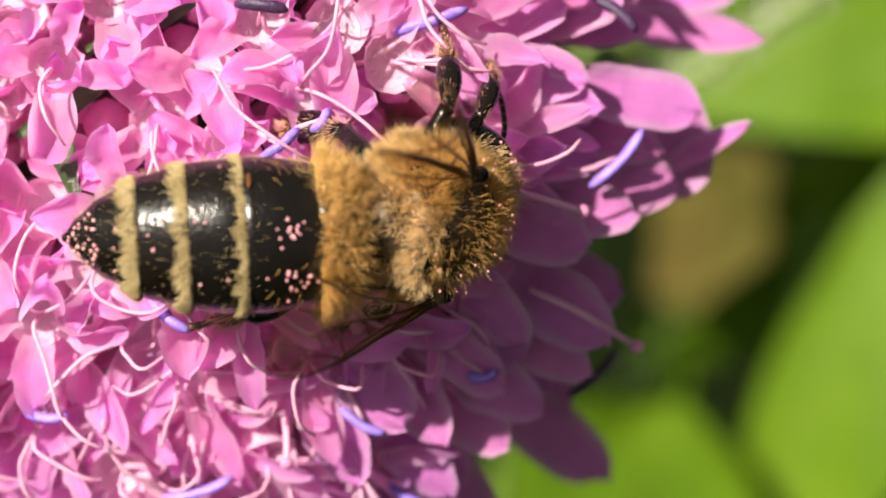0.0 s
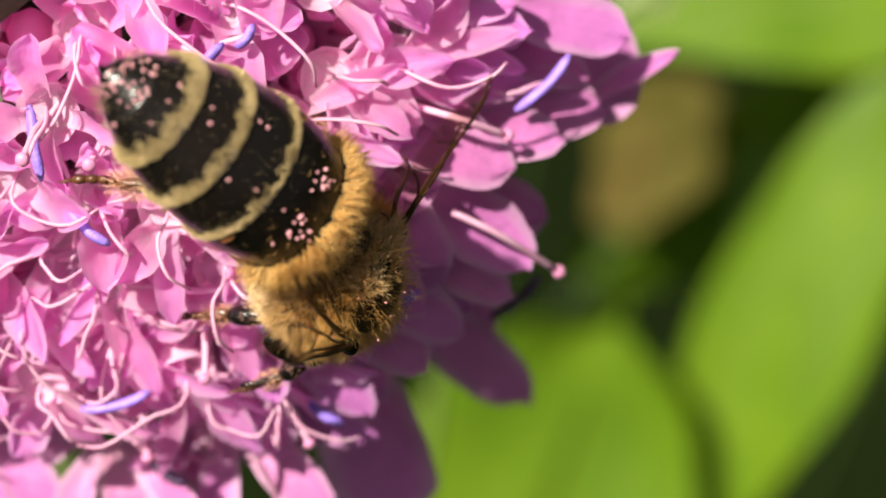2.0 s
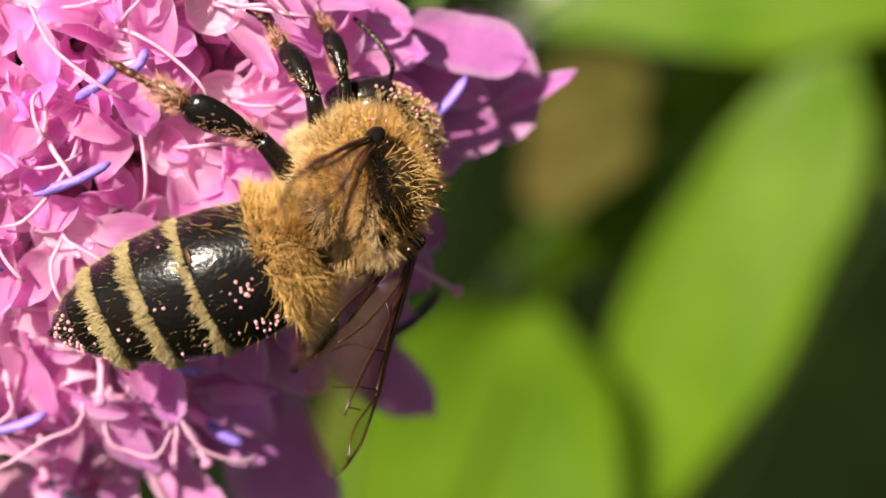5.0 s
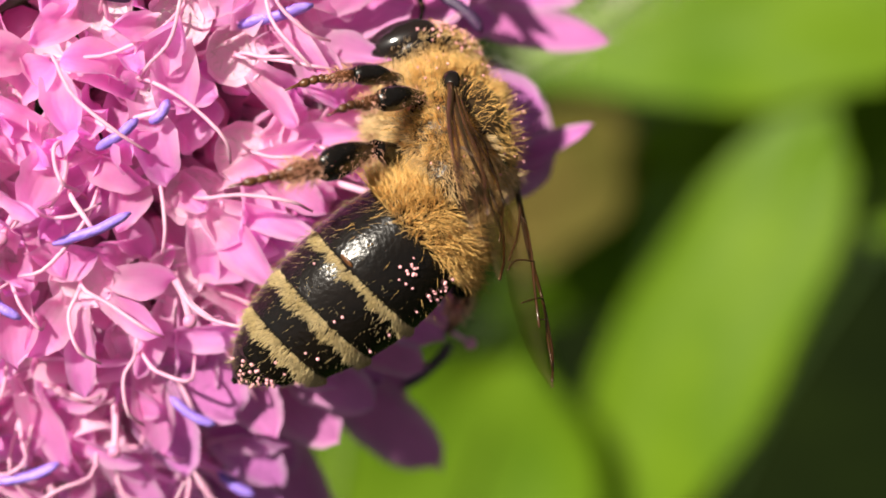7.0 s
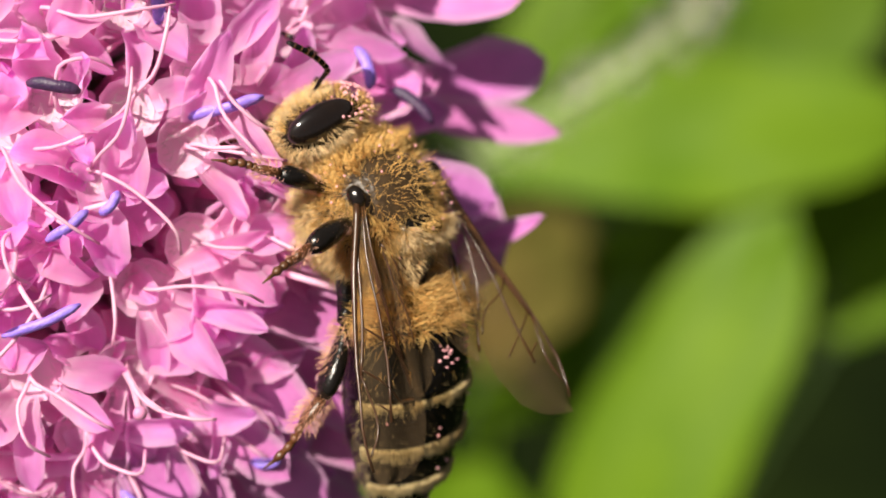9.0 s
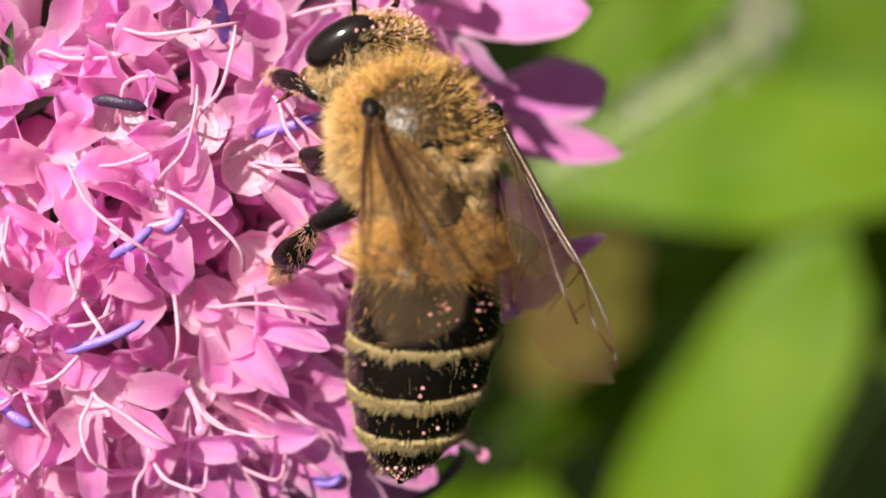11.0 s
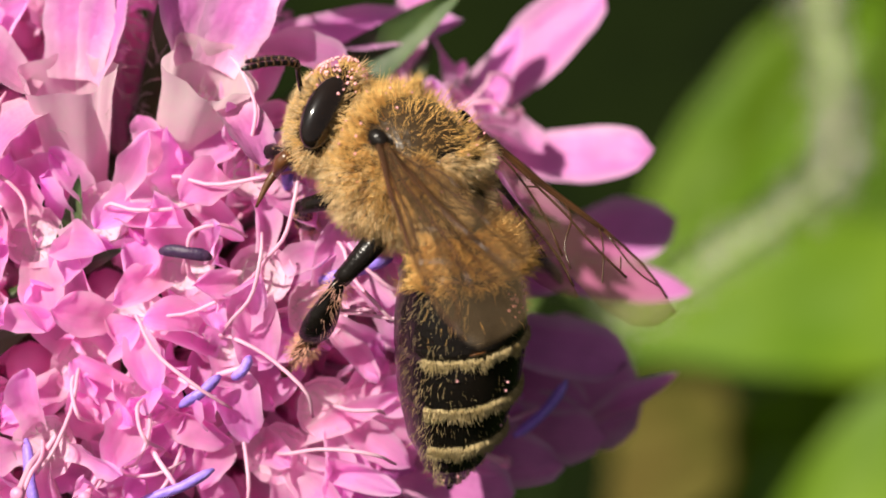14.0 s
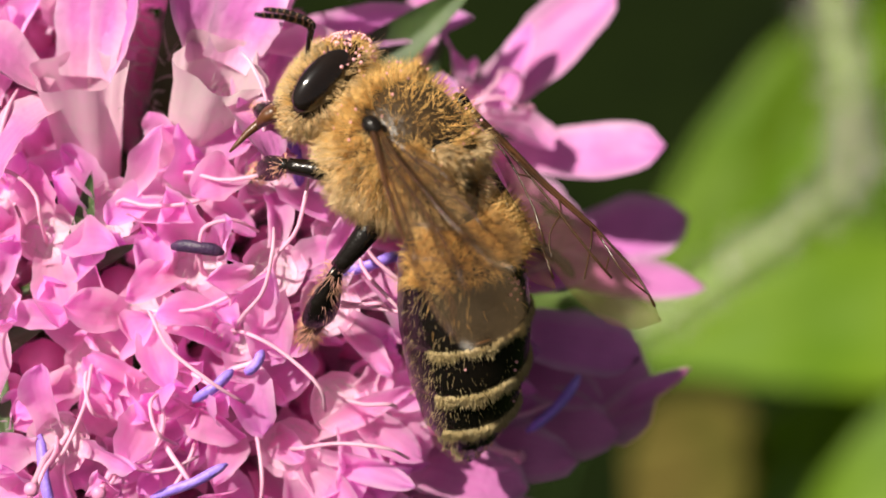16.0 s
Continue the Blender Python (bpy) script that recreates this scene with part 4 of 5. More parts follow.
def wing_outline(kind, u):
    """Front and hind edge of a wing at u of its length (1 is the tip)."""
    if kind == "fore":
        front = between([(0, 0.12), (0.3, 0.40), (0.6, 0.62), (0.8, 0.62), (0.92, 0.42), (0.97, 0.22), (1.0, 0.0)], u)
        back = between([(0, -0.12), (0.15, -0.30), (0.4, -0.95), (0.6, -1.55), (0.76, -1.75), (0.88, -1.55), (0.95, -1.1), (0.985, -0.6), (1.0, -0.1)], u)
        return front, back
    front = between([(0, -0.1), (0.4, -0.3), (0.8, -0.45), (0.95, -0.7), (1.0, -0.95)], u)
    back = between([(0, -0.25), (0.15, -0.9), (0.3, -1.25), (0.38, -1.2), (0.6, -1.7), (0.8, -1.75), (0.93, -1.45), (1.0, -1.0)], u)
    return front, back


def wing_lift(u, f):
    """How the wing's skin bulges and creases."""
    return 0.07 * math.sin(f * 7.0 + u * 3) + 0.16 * u * u - 0.04 * math.cos(9 * u + f * 5) - 0.10 * math.sin(f * math.pi)


def wing_skin(kind, length, side):
    bm = bmesh.new()
    n, k = 36, 12
    g = []
    for i in range(n):
        u = i / (n - 1)
        a, b = wing_outline(kind, u)
        g.append([bm.verts.new((length * u, side * (a + (b - a) * j / (k - 1)), wing_lift(u, j / (k - 1)))) for j in range(k)])
    for i in range(n - 1):
        for j in range(k - 1):
            bm.faces.new((g[i][j], g[i + 1][j], g[i + 1][j + 1], g[i][j + 1]))
    return bm


def wing_veins(kind, length, side, w, turn):
    """Each vein of a wing, a fine tube on the skin."""
    def at(u, f):
        a, b = wing_outline(kind, u)
        return (length * u, side * (a + (b - a) * f), wing_lift(u, f))
    part("vein", tube([at(u / 20, 0.02) for u in range(0, 20)], [0.10 - 0.0046 * min(u, 14) for u in range(20)], 6), VEIN, w, "dark front vein", turn)
    if kind == "fore":
        rows = (([(0, .3), (.2, .2), (.45, .14), (.62, .06)], 0.07), ([(0, .5), (.25, .42), (.5, .45), (.78, .42)], 0.06),
                ([(0, .7), (.3, .7), (.55, .88)], 0.055), ([(.45, .14), (.5, .45)], 0.045), ([(.5, .45), (.53, .75), (.6, .9)], 0.04),
                ([(.6, .08), (.66, .42)], 0.04), ([(.62, .06), (.8, .22), (.9, .05)], 0.045), ([(.66, .42), (.72, .7)], 0.035),
                ([(.3, .7), (.34, .42)], 0.04), ([(.72, .24), (.75, .43)], 0.035))
    else:
        rows = (([(0, .4), (.4, .35), (.75, .4)], 0.045), ([(.2, .4), (.45, .75)], 0.035))
    for pts, r in rows:
        part("vein", tube([at(*q[:2]) for q in bend([(a, b, 0) for a, b in pts], 9)], r * 0.62, 5), VEIN, w, "", turn)


def wing(root, side):
    w = part("wing", wing_skin("fore", 7.6, side), WING, root, "clear smoky forewing with dark veins", mm((0.07, side * 1.84, 0.79)))
    wing_veins("fore", 7.6, side, w, pose(0, 0, 0))
    turn = mm((0.1, 0, 0.14)) @ pose(0, 0, 0, 0, 0, -side * 10)
    part("hindwing", wing_skin("hind", 5.3, side), WING, w, "smaller clear hindwing", turn)
    wing_veins("hind", 5.3, side, w, turn)
    return w


def leg(root, side, pts, kind, rng):
    """A leg in the bee's space from its hip: thigh, shin and jointed foot."""
    a, b, c, d = [Vector((x, side * y, z)) for x, y, z in pts]
    hip = a.copy()
    b, c, d = b - hip, c - hip, d - hip
    fat = {"fore": 0.24, "mid": 0.26, "hind": 0.30}[kind]
    th = part("leg", tube(bend([(0, 0, 0), b * 0.5 + Vector((0, 0, 0.1)), b], 9), [fat * k for k in (0.8, 0.95, 1.05, 1.1, 1.05, 1, 0.9, 0.85, 0.8)], 10),
              SHELL, root, "glossy black jointed leg", mm(hip))
    mid = (b + c) / 2 + Vector((0, 0, 0.08))
    shin = [0.7, 0.8, 0.95, 1.1, 1.25, 1.3, 1.3, 1.2, 0.8] if kind != "hind" else [0.6, 0.8, 1.0, 1.25, 1.5, 1.65, 1.7, 1.6, 1.0]
    part("shin", tube(bend([b, mid, c], 9), [fat * k for k in shin], 10, flat=0.6 if kind == "hind" else 0.9), SHELL, th)
    foot = bmesh.new()
    big = fat * (1.05 if kind == "hind" else 0.85)
    e = c + (d - c) * 0.45
    tube(bend([c, (c + e) / 2, e], 6), [big * 0.8, big, big, big, big * 0.9, big * 0.6], 8, foot, flat=0.6)
    steps = bend([e, (e + d) / 2 + Vector((0, 0, 0.12)), d], 5)
    for p, q in zip(steps, steps[1:]):
        tube([p, (p + q) / 2, q], [0.10, 0.13, 0.08], 7, foot)
    tube([d, d + (d - c).normalized() * 0.28 + Vector((0, 0, -0.15))], [0.06, 0.02], 5, foot)
    part("foot", foot, DARK_AMBER, th, "dark brown jointed foot")
    roots = []
    for k in range(700 if kind == "hind" else 380):
        u = rng.random()
        p = (b + (c - b) * u) if u < 0.7 and rng.random() < 0.7 else (c + (e - c) * rng.random())
        v = Vector((rng.gauss(0, 1), rng.gauss(0, 1), rng.gauss(0, 1))).normalized()
        roots.append((p + v * fat * 0.9, v))
    tagged(part("bristles", hairs(roots, rng, 0.34 if kind == "hind" else 0.2, (d - c).normalized() * 0.7, 0.009, 0.3), LEG_HAIR, th, "pale bristles with pink pollen"), kind="stuff")
    return th


def bee():
    rng = random.Random(5)
    root = new("honeybee")
    tagged(root, "honeybee with golden furry thorax and black banded abdomen", "bee")
    thorax(root, rng)
    legs = {"fore": ((1.0, 0.7, -1.2), (1.9, 2.1, -0.9), (2.9, 2.9, -1.7), (3.7, 3.3, -2.9)),
            "mid": ((0.0, 0.9, -1.3), (0.2, 2.7, -0.7), (0.9, 3.8, -1.9), (1.4, 4.6, -3.0)),
            "hind": ((-1.0, 0.8, -1.3), (-1.5, 2.7, -1.0), (-2.6, 4.4, -1.7), (-3.3, 5.9, -3.0))}
    return {"bee": root, "abdomen": abdomen(root, rng), "head": bee_head(root, rng),
            "wing_l": wing(root, 1), "wing_r": wing(root, -1),
            "legs": {(k, s): leg(root, s, legs[k], k, rng) for k in legs for s in (1, -1)}}


BEE = bee()


# ---- what moves ----
def on_flower(t, x, y, z, rx, ry, rz):
    """A row of the bee's way, millimetres in the flower's space."""
    return (t, FLOWER @ pose(x * MM, y * MM, z * MM, rx, ry, rz))


def turned(t, at, rx, ry, rz):
    return (t, mm(at) @ pose(0, 0, 0, rx, ry, rz))


def motions():
    walk(BEE["bee"], [
        on_flower(0, 8.70, -4.16, 9.65, 41.6, 44.9, 12.7),
        on_flower(0.5, 7.93, -6.53, 10.11, -36.9, 23.4, -68.7),
        on_flower(1, 7.68, -8.28, 9.03, -45.1, 39.3, -88.4),
        on_flower(1.5, 8.87, -7.86, 9.24, -38.4, 31.2, -57.7),
        on_flower(2, 8.31, -7.72, 8.69, -69.2, 53.2, -87.0),
        on_flower(2.5, 9.42, -7.18, 7.97, 33.8, 58.9, 15.7),
        on_flower(3, 10.56, -6.26, 8.12, 34.0, 47.8, 32.2),
        on_flower(3.5, 10.15, -6.64, 6.78, 64.9, 53.6, 62.7),
        on_flower(4, 11.27, -6.01, 7.16, 50.6, 31.8, 69.9),
        on_flower(4.5, 11.22, -5.23, 8.42, 42.0, 42.1, 43.3),
        on_flower(4.7, 11.37, -5.08, 8.42, 43.4, 37.9, 45.3),
        on_flower(6.8, 13.40, -2.40, 6.96, 57.8, 36.3, 85.1),
        on_flower(7, 13.49, -1.94, 6.89, 65.7, 37.4, 93.2),
        on_flower(7.5, 13.85, -2.34, 5.77, 71.7, 37.6, 104.8),
        on_flower(8, 13.39, -1.04, 5.77, 55.1, 8.1, 129.1),
        on_flower(8.2, 13.50, -0.81, 5.64, 51.6, 5.9, 114.6),
        on_flower(10.3, 11.12, -1.85, 7.69, 62.0, 2.0, 116.9),
        on_flower(10.5, 12.46, -0.62, 8.44, 74.7, 5.7, 105.5),
        on_flower(11, 12.18, 0.80, 10.86, 37.0, 19.9, 105.8),
        on_flower(11.5, 11.26, 1.42, 11.17, 33.5, 22.3, 91.0),
        on_flower(12, 12.67, 2.37, 9.93, 57.7, 18.5, 96.3),
        on_flower(12.5, 12.07, 2.97, 8.30, 67.3, 16.2, 115.2),
        on_flower(13, 11.03, 3.27, 8.99, 55.4, 12.8, 125.3),
        on_flower(13.5, 11.09, 2.35, 9.16, 46.4, 10.7, 108.7),
        on_flower(14, 10.33, 3.98, 9.58, 55.6, 12.2, 129.9),
        on_flower(14.5, 10.04, 3.95, 9.51, 58.6, 11.2, 135.1),
        on_flower(15, 9.98, 4.00, 8.09, 32.7, -2.6, 154.6),
        on_flower(15.5, 8.96, 3.55, 9.48, 41.2, 6.2, 156.0),
        on_flower(16, 9.99, 4.15, 10.09, 52.4, 10.0, 127.0),
    ])
    at = (1.71, 0, -0.02)
    walk(BEE["head"], [
        turned(0, at, 0.0, 48.0, 0.0),
        turned(0.5, at, 0.0, 30.0, 0.0),
        turned(1, at, 0.0, 48.0, 0.0),
        turned(1.5, at, 0.0, 48.0, 0.0),
        turned(2, at, 0.0, 48.0, 0.0),
        turned(2.5, at, 0.0, 48.0, 0.0),
        turned(3, at, 1.5, 3.1, 10.8),
        turned(3.5, at, -0.1, 2.6, 4.0),
        turned(4, at, 0.5, -2.3, -2.9),
        turned(4.5, at, -10.6, 33.2, 6.7),
        turned(4.7, at, -10.6, 33.2, 6.7),
        turned(6.8, at, -2.5, 6.4, 1.6),
        turned(7, at, -5.6, 13.9, 1.5),
        turned(7.5, at, -2.8, 5.3, -0.9),
        turned(8, at, 31.7, -2.6, 26.4),
        turned(8.2, at, 35.5, -5.1, 13.9),
        turned(10.3, at, 36.4, -4.6, 13.0),
        turned(10.5, at, 28.6, -2.1, 23.1),
        turned(11, at, 23.9, 9.0, 9.8),
        turned(11.5, at, 35.7, 2.7, 32.9),
        turned(12, at, 33.4, -10.1, 24.9),
        turned(12.5, at, 23.3, 30.9, 24.1),
        turned(13, at, 27.3, -1.2, 29.5),
        turned(13.5, at, 35.5, 9.8, 25.4),
        turned(14, at, 28.2, 8.8, 33.8),
        turned(14.5, at, 23.6, 3.3, 38.7),
        turned(15, at, 33.1, -13.7, 17.8),
        turned(15.5, at, 29.8, -19.0, 10.2),
        turned(16, at, 29.7, -4.2, 24.6),
    ])
    at = (-2.23, 0, -0.39)
    walk(BEE["abdomen"], [
        turned(0, at, -20.5, -32.5, 15.3),
        turned(0.5, at, 4.4, -28.7, 37.4),
        turned(1, at, 7.1, -26.1, 29.7),
        turned(1.5, at, 8.3, -23.2, 8.2),
        turned(2, at, 16.4, -32.8, 9.7),
        turned(2.5, at, -6.2, -17.8, -14.7),
        turned(3, at, 1.7, -35.4, 0.0),
        turned(3.5, at, -24.7, -51.7, 25.0),
        turned(4, at, 11.0, -49.2, -1.2),
        turned(4.5, at, -7.6, -49.6, 12.6),
        turned(4.7, at, -3.8, -46.9, 7.7),
        turned(6.8, at, -8.5, -55.6, 6.7),
        turned(7, at, -9.1, -58.5, 6.5),
        turned(7.5, at, 7.9, -57.2, -6.4),
        turned(8, at, 34.2, -57.5, -35.4),
        turned(8.2, at, 9.8, -28.4, -0.9),
        turned(10.3, at, 3.2, -27.5, 13.0),
        turned(10.5, at, 10.3, -29.4, 17.8),
        turned(11, at, -3.9, -41.1, 8.6),
        turned(11.5, at, -14.4, -36.5, 13.7),
        turned(12, at, -24.7, -36.6, 19.3),
        turned(12.5, at, -7.5, -51.4, 4.7),
        turned(13, at, 1.5, -51.0, -3.9),
        turned(13.5, at, -17.5, -39.8, 22.1),
        turned(14, at, 12.2, -50.1, 12.7),
        turned(14.5, at, 11.8, -50.4, 12.9),
        turned(15, at, 34.1, -48.2, -38.3),
        turned(15.5, at, 38.1, -52.8, -19.1),
        turned(16, at, 8.5, -45.8, 21.5),
    ])
    at = (0.07, 1.84, 0.79)
    walk(BEE["wing_l"], [
        turned(0, at, 168.0, -17.7, 137.8),
        turned(0.5, at, 164.0, -23.0, 166.4),
        turned(1, at, 144.0, -23.5, 170.2),
        turned(1.5, at, 148.0, -29.9, 173.5),
        turned(2, at, 156.0, -22.4, 175.9),
        turned(2.5, at, 164.0, -24.2, 143.7),
        turned(3, at, -172.0, -0.6, 167.1),
        turned(3.5, at, -148.0, -0.2, 169.0),
        turned(4, at, -172.0, 18.0, -170.3),
        turned(4.5, at, -160.0, -21.2, 153.4),
        turned(4.7, at, -156.0, -22.4, 150.8),
        turned(6.8, at, -168.0, -16.0, 164.0),
        turned(7, at, -168.0, -13.1, 160.9),
        turned(7.5, at, -176.0, -2.1, 171.6),
        turned(8, at, -172.0, 17.4, 166.6),
        turned(8.2, at, -176.0, 14.2, 165.9),
        turned(10.3, at, -164.0, 6.9, 151.0),
        turned(10.5, at, -148.0, 5.5, 156.5),
        turned(11, at, -160.0, -16.7, 159.9),
        turned(11.5, at, -168.0, -15.2, 156.6),
        turned(12, at, -148.0, -9.8, 149.0),
        turned(12.5, at, -164.0, -17.6, 146.2),
        turned(13, at, -156.0, -2.7, 155.2),
        turned(13.5, at, -164.0, -7.4, 157.8),
        turned(14, at, -152.0, -6.9, 150.1),
        turned(14.5, at, -148.0, -4.5, 148.7),
        turned(15, at, 176.0, 6.8, 161.5),
        turned(15.5, at, 180.0, 8.9, 147.5),
        turned(16, at, -160.0, -7.0, 153.0),
    ])
    at = (0.07, -1.84, 0.79)
    walk(BEE["wing_r"], [
        turned(0, at, -148.0, -14.1, 171.8),
        turned(0.5, at, -180.0, -12.2, -152.0),
        turned(1, at, 176.0, -15.5, -153.4),
        turned(1.5, at, 176.0, -17.9, -146.1),
        turned(2, at, -172.0, -0.9, -149.3),
        turned(2.5, at, -164.0, -21.1, -175.1),
        turned(3, at, -160.0, -7.2, -161.5),
        turned(3.5, at, -140.0, -9.1, -171.6),
        turned(4, at, -152.0, -14.5, -177.5),
        turned(4.5, at, -144.0, -21.0, -175.0),
        turned(4.7, at, -152.0, -17.8, -173.9),
        turned(6.8, at, -176.0, -9.6, -176.2),
        turned(7, at, -176.0, -6.5, 179.6),
        turned(7.5, at, -176.0, 3.8, -162.3),
        turned(8, at, -168.0, 0.2, -178.9),
        turned(8.2, at, -168.0, -3.5, -179.7),
        turned(10.3, at, -160.0, -9.7, 178.7),
        turned(10.5, at, -164.0, -7.0, -179.9),
        turned(11, at, -172.0, -5.4, -173.7),
        turned(11.5, at, -172.0, -10.7, -177.4),
        turned(12, at, -164.0, 6.2, -166.1),
        turned(12.5, at, -180.0, 10.4, -153.9),
        turned(13, at, -164.0, 4.2, -170.3),
        turned(13.5, at, -172.0, -0.6, -159.7),
        turned(14, at, -164.0, 4.9, -157.4),
        turned(14.5, at, -160.0, 1.1, -168.7),
        turned(15, at, 180.0, 4.6, -174.9),
        turned(15.5, at, -176.0, 7.6, 179.1),
        turned(16, at, -168.0, 2.2, -169.4),
    ])
    at = (1, 0.7, -1.2)
    walk(BEE["legs"]["fore", 1], [
        turned(0, at, -16.9, -6.6, -5.0),
        turned(0.5, at, -10.6, -3.8, 7.0),
        turned(1, at, -5.8, -10.6, 6.5),
        turned(1.5, at, -11.3, -3.6, 6.3),
        turned(2, at, -11.4, 3.5, 12.7),
        turned(2.5, at, 3.8, -6.2, 22.1),
        turned(3, at, 65.2, 10.3, 88.0),
        turned(3.5, at, 53.1, 9.8, 76.0),
        turned(4, at, 21.9, -13.4, 34.5),
        turned(4.5, at, -9.7, -7.3, 4.6),
        turned(4.7, at, -12.9, -6.5, 1.1),
        turned(6.8, at, 18.5, 24.3, 58.5),
        turned(7, at, 25.9, 17.4, 59.8),
        turned(7.5, at, 18.8, -5.5, 37.1),
        turned(8, at, 32.6, -26.8, 33.4),
        turned(8.2, at, 15.0, -27.1, 19.0),
        turned(10.3, at, 29.5, -28.8, 30.4),
        turned(10.5, at, -35.4, -6.0, -33.5),
        turned(11, at, -32.0, 2.5, -13.1),
        turned(11.5, at, -54.4, 15.1, -18.6),
        turned(12, at, -26.6, -8.7, -24.7),
        turned(12.5, at, -43.5, -7.8, -55.3),
        turned(13, at, -52.2, -4.9, -55.0),
        turned(13.5, at, -51.1, 4.8, -30.3),
        turned(14, at, -45.9, 0.5, -33.0),
        turned(14.5, at, -44.2, -4.8, -44.0),
        turned(15, at, -2.2, -14.9, 7.2),
        turned(15.5, at, 26.4, -60.7, -17.5),
        turned(16, at, -34.5, -7.1, -34.9),
    ])
    at = (1, -0.7, -1.2)
    walk(BEE["legs"]["fore", -1], [
        turned(0, at, -20.9, 11.8, -1.8),
        turned(0.5, at, -7.3, 34.0, 38.9),
        turned(1, at, -13.0, 29.4, 37.2),
        turned(1.5, at, -9.8, 32.0, 37.8),
        turned(2, at, -19.7, 23.6, 35.1),
        turned(2.5, at, -15.9, 13.8, -7.1),
        turned(3, at, -16.3, 20.1, 11.1),
        turned(3.5, at, -8.5, 21.9, 0.0),
        turned(4, at, -22.1, 15.6, 12.0),
        turned(4.5, at, -16.8, 19.0, 8.9),
        turned(4.7, at, -16.2, 19.6, 9.3),
        turned(6.8, at, -17.5, 19.0, 10.6),
        turned(7, at, -14.3, 23.6, 17.0),
        turned(7.5, at, -11.3, 26.8, 20.2),
        turned(8, at, -29.1, 14.0, 28.4),
        turned(8.2, at, -30.8, 12.2, 27.3),
        turned(10.3, at, -27.1, 16.9, 33.5),
        turned(10.5, at, -20.3, 23.4, 37.3),
        turned(11, at, -9.9, 23.7, 7.4),
        turned(11.5, at, -9.8, 24.4, 9.3),
        turned(12, at, -14.2, 18.9, 2.8),
        turned(12.5, at, -21.4, 21.6, 32.0),
        turned(13, at, -26.0, 15.7, 24.0),
        turned(13.5, at, -19.5, 17.6, 11.3),
        turned(14, at, -24.0, 16.7, 21.0),
        turned(14.5, at, -26.7, 16.3, 28.8),
        turned(15, at, -36.9, 4.8, 20.3),
        turned(15.5, at, -34.3, 7.6, 21.7),
        turned(16, at, -20.4, 17.7, 13.9),
    ])
    at = (0, 0.9, -1.3)
    walk(BEE["legs"]["mid", 1], [
        turned(0, at, -16.5, -7.7, -15.9),
        turned(0.5, at, 3.3, -2.6, 2.2),
        turned(1, at, 8.6, 3.0, 11.1),
        turned(1.5, at, 6.0, -1.4, 5.0),
        turned(2, at, 1.5, 14.7, 18.7),
        turned(2.5, at, -1.0, -1.9, 0.3),
        turned(3, at, 38.8, 38.9, 73.4),
        turned(3.5, at, 16.5, 24.4, 37.2),
        turned(4, at, 33.3, 18.6, 40.6),
        turned(4.5, at, 39.7, 36.8, 70.4),
        turned(4.7, at, -14.7, -5.1, -11.5),
        turned(6.8, at, 31.8, 21.5, 43.1),
        turned(7, at, 37.3, 24.5, 49.9),
        turned(7.5, at, 29.3, 18.0, 37.8),
        turned(8, at, 40.3, 0.9, 26.2),
        turned(8.2, at, 45.1, 10.5, 37.8),
        turned(10.3, at, 20.1, -8.7, 5.8),
        turned(10.5, at, -67.9, -10.9, -35.4),
        turned(11, at, -75.2, -6.5, -29.9),
        turned(11.5, at, -51.0, 2.2, -17.2),
        turned(12, at, -87.5, 24.8, -1.8),
        turned(12.5, at, -63.0, -17.9, -46.3),
        turned(13, at, -72.2, -8.1, -31.8),
        turned(13.5, at, -72.8, -1.9, -24.7),
        turned(14, at, -75.2, -14.8, -40.6),
        turned(14.5, at, -73.6, -21.7, -52.9),
        turned(15, at, 53.5, 9.0, 39.6),
        turned(15.5, at, -95.4, 15.2, -8.8),
        turned(16, at, -44.1, -15.5, -39.7),
    ])
    at = (0, -0.9, -1.3)
    walk(BEE["legs"]["mid", -1], [
        turned(0, at, -11.6, 5.8, -16.3),
        turned(0.5, at, 62.3, 28.7, 161.3),
        turned(1, at, -0.5, 28.9, 72.7),
        turned(1.5, at, 46.9, 3.0, -54.3),
        turned(2, at, 27.1, 34.5, 98.9),
        turned(2.5, at, -9.4, 3.3, -29.5),
        turned(3, at, -0.6, 18.5, 20.8),
        turned(3.5, at, -2.1, 9.6, -9.0),
        turned(4, at, -2.5, 15.0, 10.1),
        turned(4.5, at, -1.3, 17.2, 16.7),
        turned(4.7, at, -0.9, 16.9, 15.4),
        turned(6.8, at, -4.0, 14.8, 10.3),
        turned(7, at, -5.4, 14.5, 9.9),
        turned(7.5, at, -4.6, 13.5, 6.1),
        turned(8, at, -9.1, 13.4, 8.6),
        turned(8.2, at, -6.7, 13.3, 6.8),
        turned(10.3, at, -10.8, 16.2, 19.3),
        turned(10.5, at, 0.0, 19.1, 22.3),
        turned(11, at, 3.6, 16.0, 10.5),
        turned(11.5, at, 4.1, 16.6, 12.2),
        turned(12, at, -2.4, 13.9, 6.3),
        turned(12.5, at, -3.4, 14.5, 8.9),
        turned(13, at, -8.7, 12.9, 6.7),
        turned(13.5, at, -4.5, 13.3, 5.6),
        turned(14, at, -8.2, 13.0, 6.9),
        turned(14.5, at, -10.0, 13.5, 9.5),
        turned(15, at, -18.5, 11.3, 8.7),
        turned(15.5, at, -19.8, 10.6, 7.4),
        turned(16, at, -6.6, 13.2, 6.3),
    ])
    at = (-1, 0.8, -1.3)
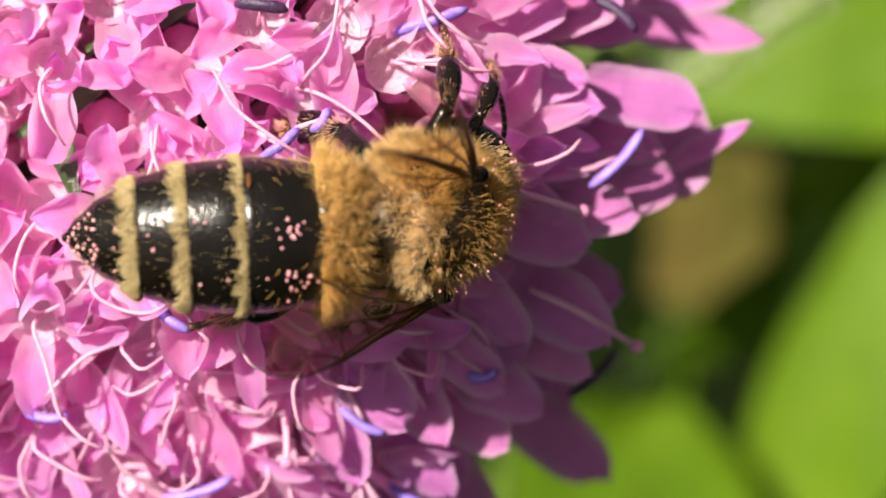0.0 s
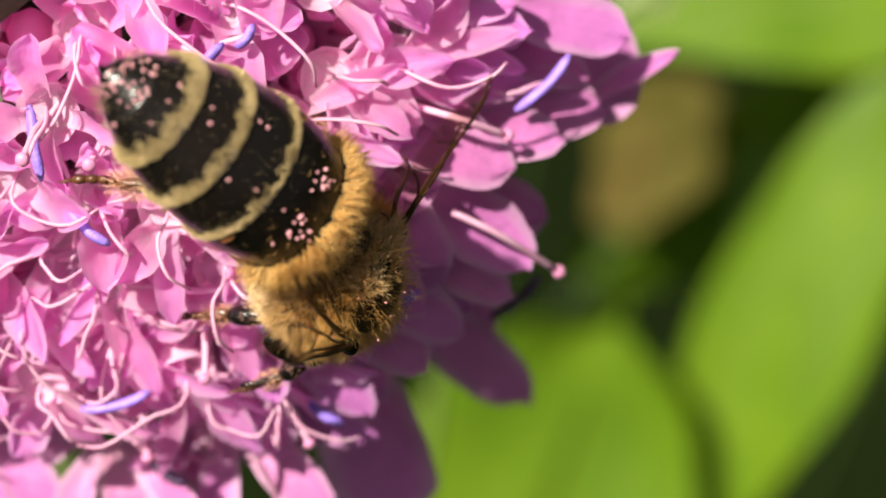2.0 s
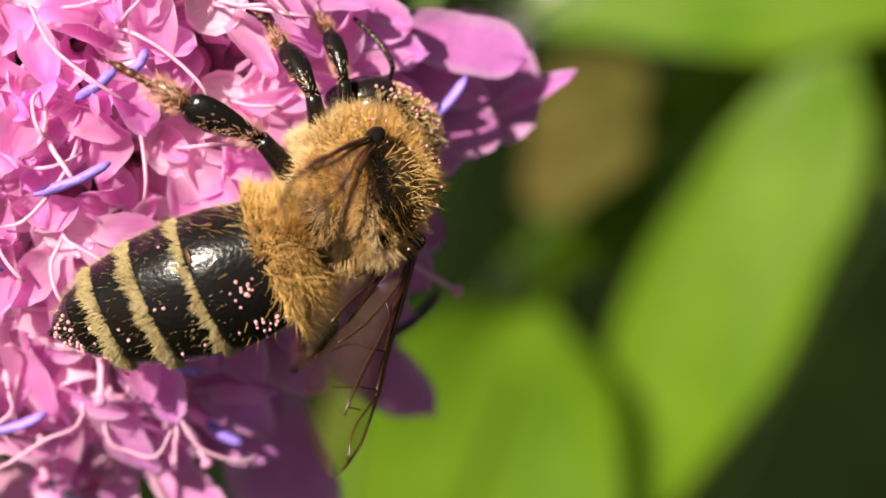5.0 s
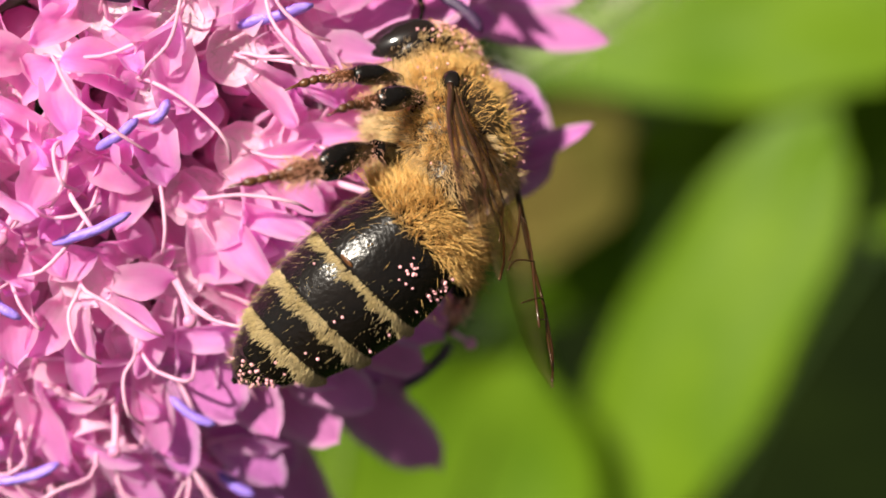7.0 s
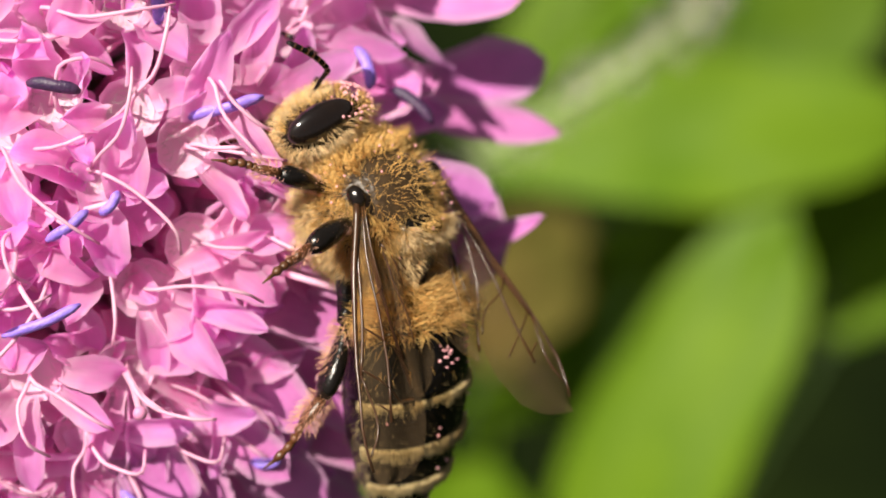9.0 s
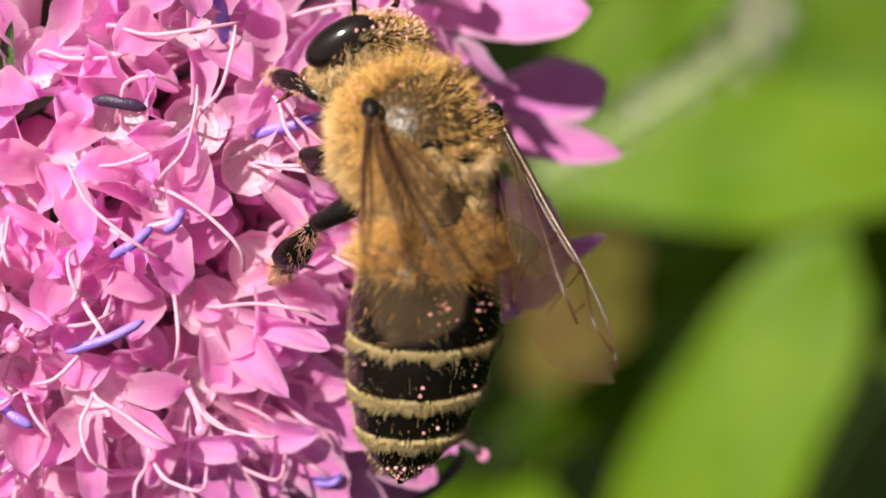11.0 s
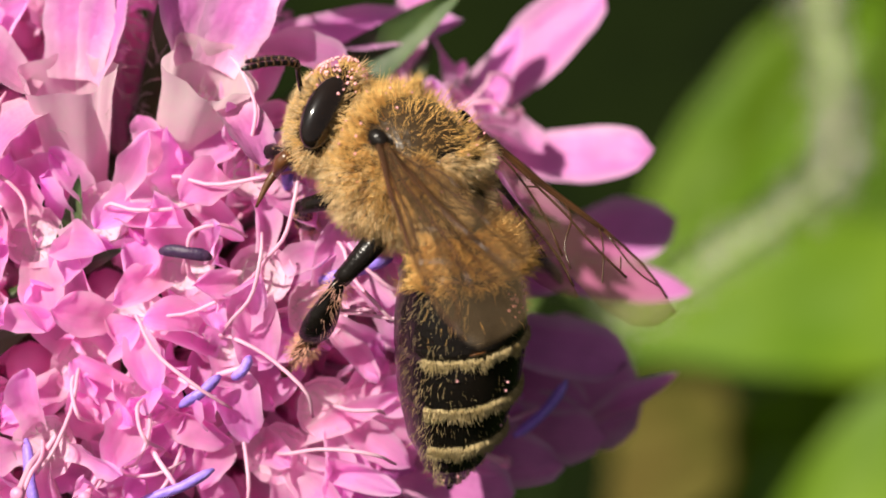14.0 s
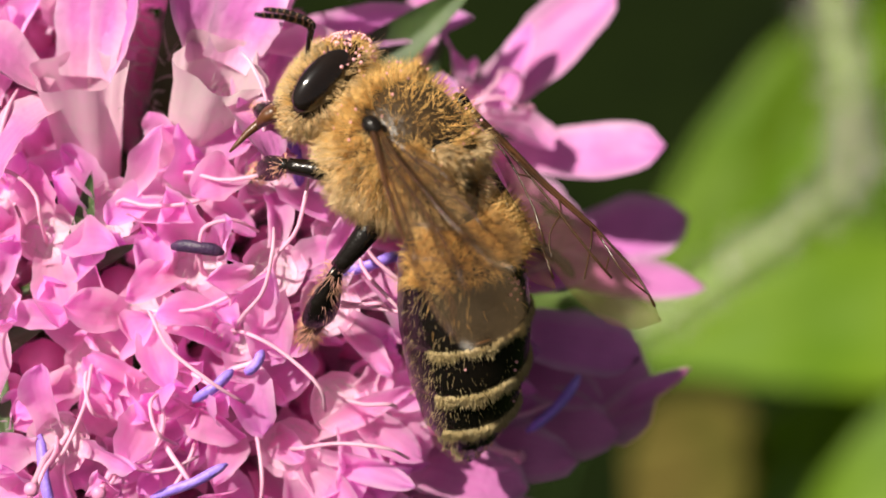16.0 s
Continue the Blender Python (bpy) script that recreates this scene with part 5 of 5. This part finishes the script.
    walk(BEE["legs"]["hind", 1], [
        turned(0, at, -97.9, -24.8, 23.0),
        turned(0.5, at, 42.9, 35.8, 101.3),
        turned(1, at, 18.2, 32.7, 82.6),
        turned(1.5, at, 38.2, 38.2, 88.8),
        turned(2, at, 9.2, -40.4, -40.4),
        turned(2.5, at, 17.4, 29.7, 39.6),
        turned(3, at, 5.8, 16.8, 26.2),
        turned(3.5, at, -6.1, -2.3, 11.2),
        turned(4, at, 13.4, -13.0, -12.4),
        turned(4.5, at, -76.8, -20.5, 24.5),
        turned(4.7, at, -12.0, -18.1, -1.2),
        turned(6.8, at, -11.3, -9.3, 7.3),
        turned(7, at, -3.2, -3.1, 8.3),
        turned(7.5, at, -7.7, -13.9, 0.3),
        turned(8, at, 23.6, -31.3, -39.6),
        turned(8.2, at, 20.2, -20.0, -23.9),
        turned(10.3, at, -59.3, 22.1, 85.3),
        turned(10.5, at, -77.2, 19.8, 75.6),
        turned(11, at, -71.7, -24.4, 20.0),
        turned(11.5, at, -60.0, 1.5, 43.4),
        turned(12, at, -33.3, -12.1, 17.2),
        turned(12.5, at, -30.3, -19.7, 7.9),
        turned(13, at, -59.5, -30.0, 11.4),
        turned(13.5, at, -63.2, -22.3, 19.6),
        turned(14, at, -68.7, -21.9, 21.5),
        turned(14.5, at, -67.0, -24.4, 18.8),
        turned(15, at, 24.8, -29.6, -38.2),
        turned(15.5, at, -60.5, -40.9, 1.6),
        turned(16, at, -70.6, -18.1, 25.4),
    ])
    at = (-1, -0.8, -1.3)
    walk(BEE["legs"]["hind", -1], [
        turned(0, at, 0.2, -35.1, -24.8),
        turned(0.5, at, 2.4, -35.9, -31.4),
        turned(1, at, 21.4, -40.3, -47.3),
        turned(1.5, at, 4.2, -34.1, -63.4),
        turned(2, at, 45.3, -35.7, -99.8),
        turned(2.5, at, -3.4, -22.8, 31.6),
        turned(3, at, 6.9, -37.2, -33.4),
        turned(3.5, at, 10.5, -37.8, -27.2),
        turned(4, at, -4.3, -30.0, 3.4),
        turned(4.5, at, -0.7, -32.5, -63.6),
        turned(4.7, at, -2.8, -30.3, 3.8),
        turned(6.8, at, -6.0, -29.0, 5.7),
        turned(7, at, -7.9, -28.1, 7.1),
        turned(7.5, at, -9.2, -27.5, 7.9),
        turned(8, at, -15.2, -28.7, -9.6),
        turned(8.2, at, -16.9, -28.1, -9.4),
        turned(10.3, at, -10.2, -29.8, -5.2),
        turned(10.5, at, -11.3, -29.1, -3.1),
        turned(11, at, -0.8, -32.1, -2.7),
        turned(11.5, at, 0.1, -32.4, -2.7),
        turned(12, at, -6.1, -29.9, 1.2),
        turned(12.5, at, -8.7, -28.9, 2.3),
        turned(13, at, -5.7, -30.4, -0.7),
        turned(13.5, at, -3.3, -31.5, -3.1),
        turned(14, at, -5.8, -30.4, -0.8),
        turned(14.5, at, -6.6, -30.1, -0.5),
        turned(15, at, -2.0, -32.9, -9.5),
        turned(15.5, at, -2.1, -32.3, -5.6),
        turned(16, at, -5.0, -30.9, -2.0),
    ])


motions()
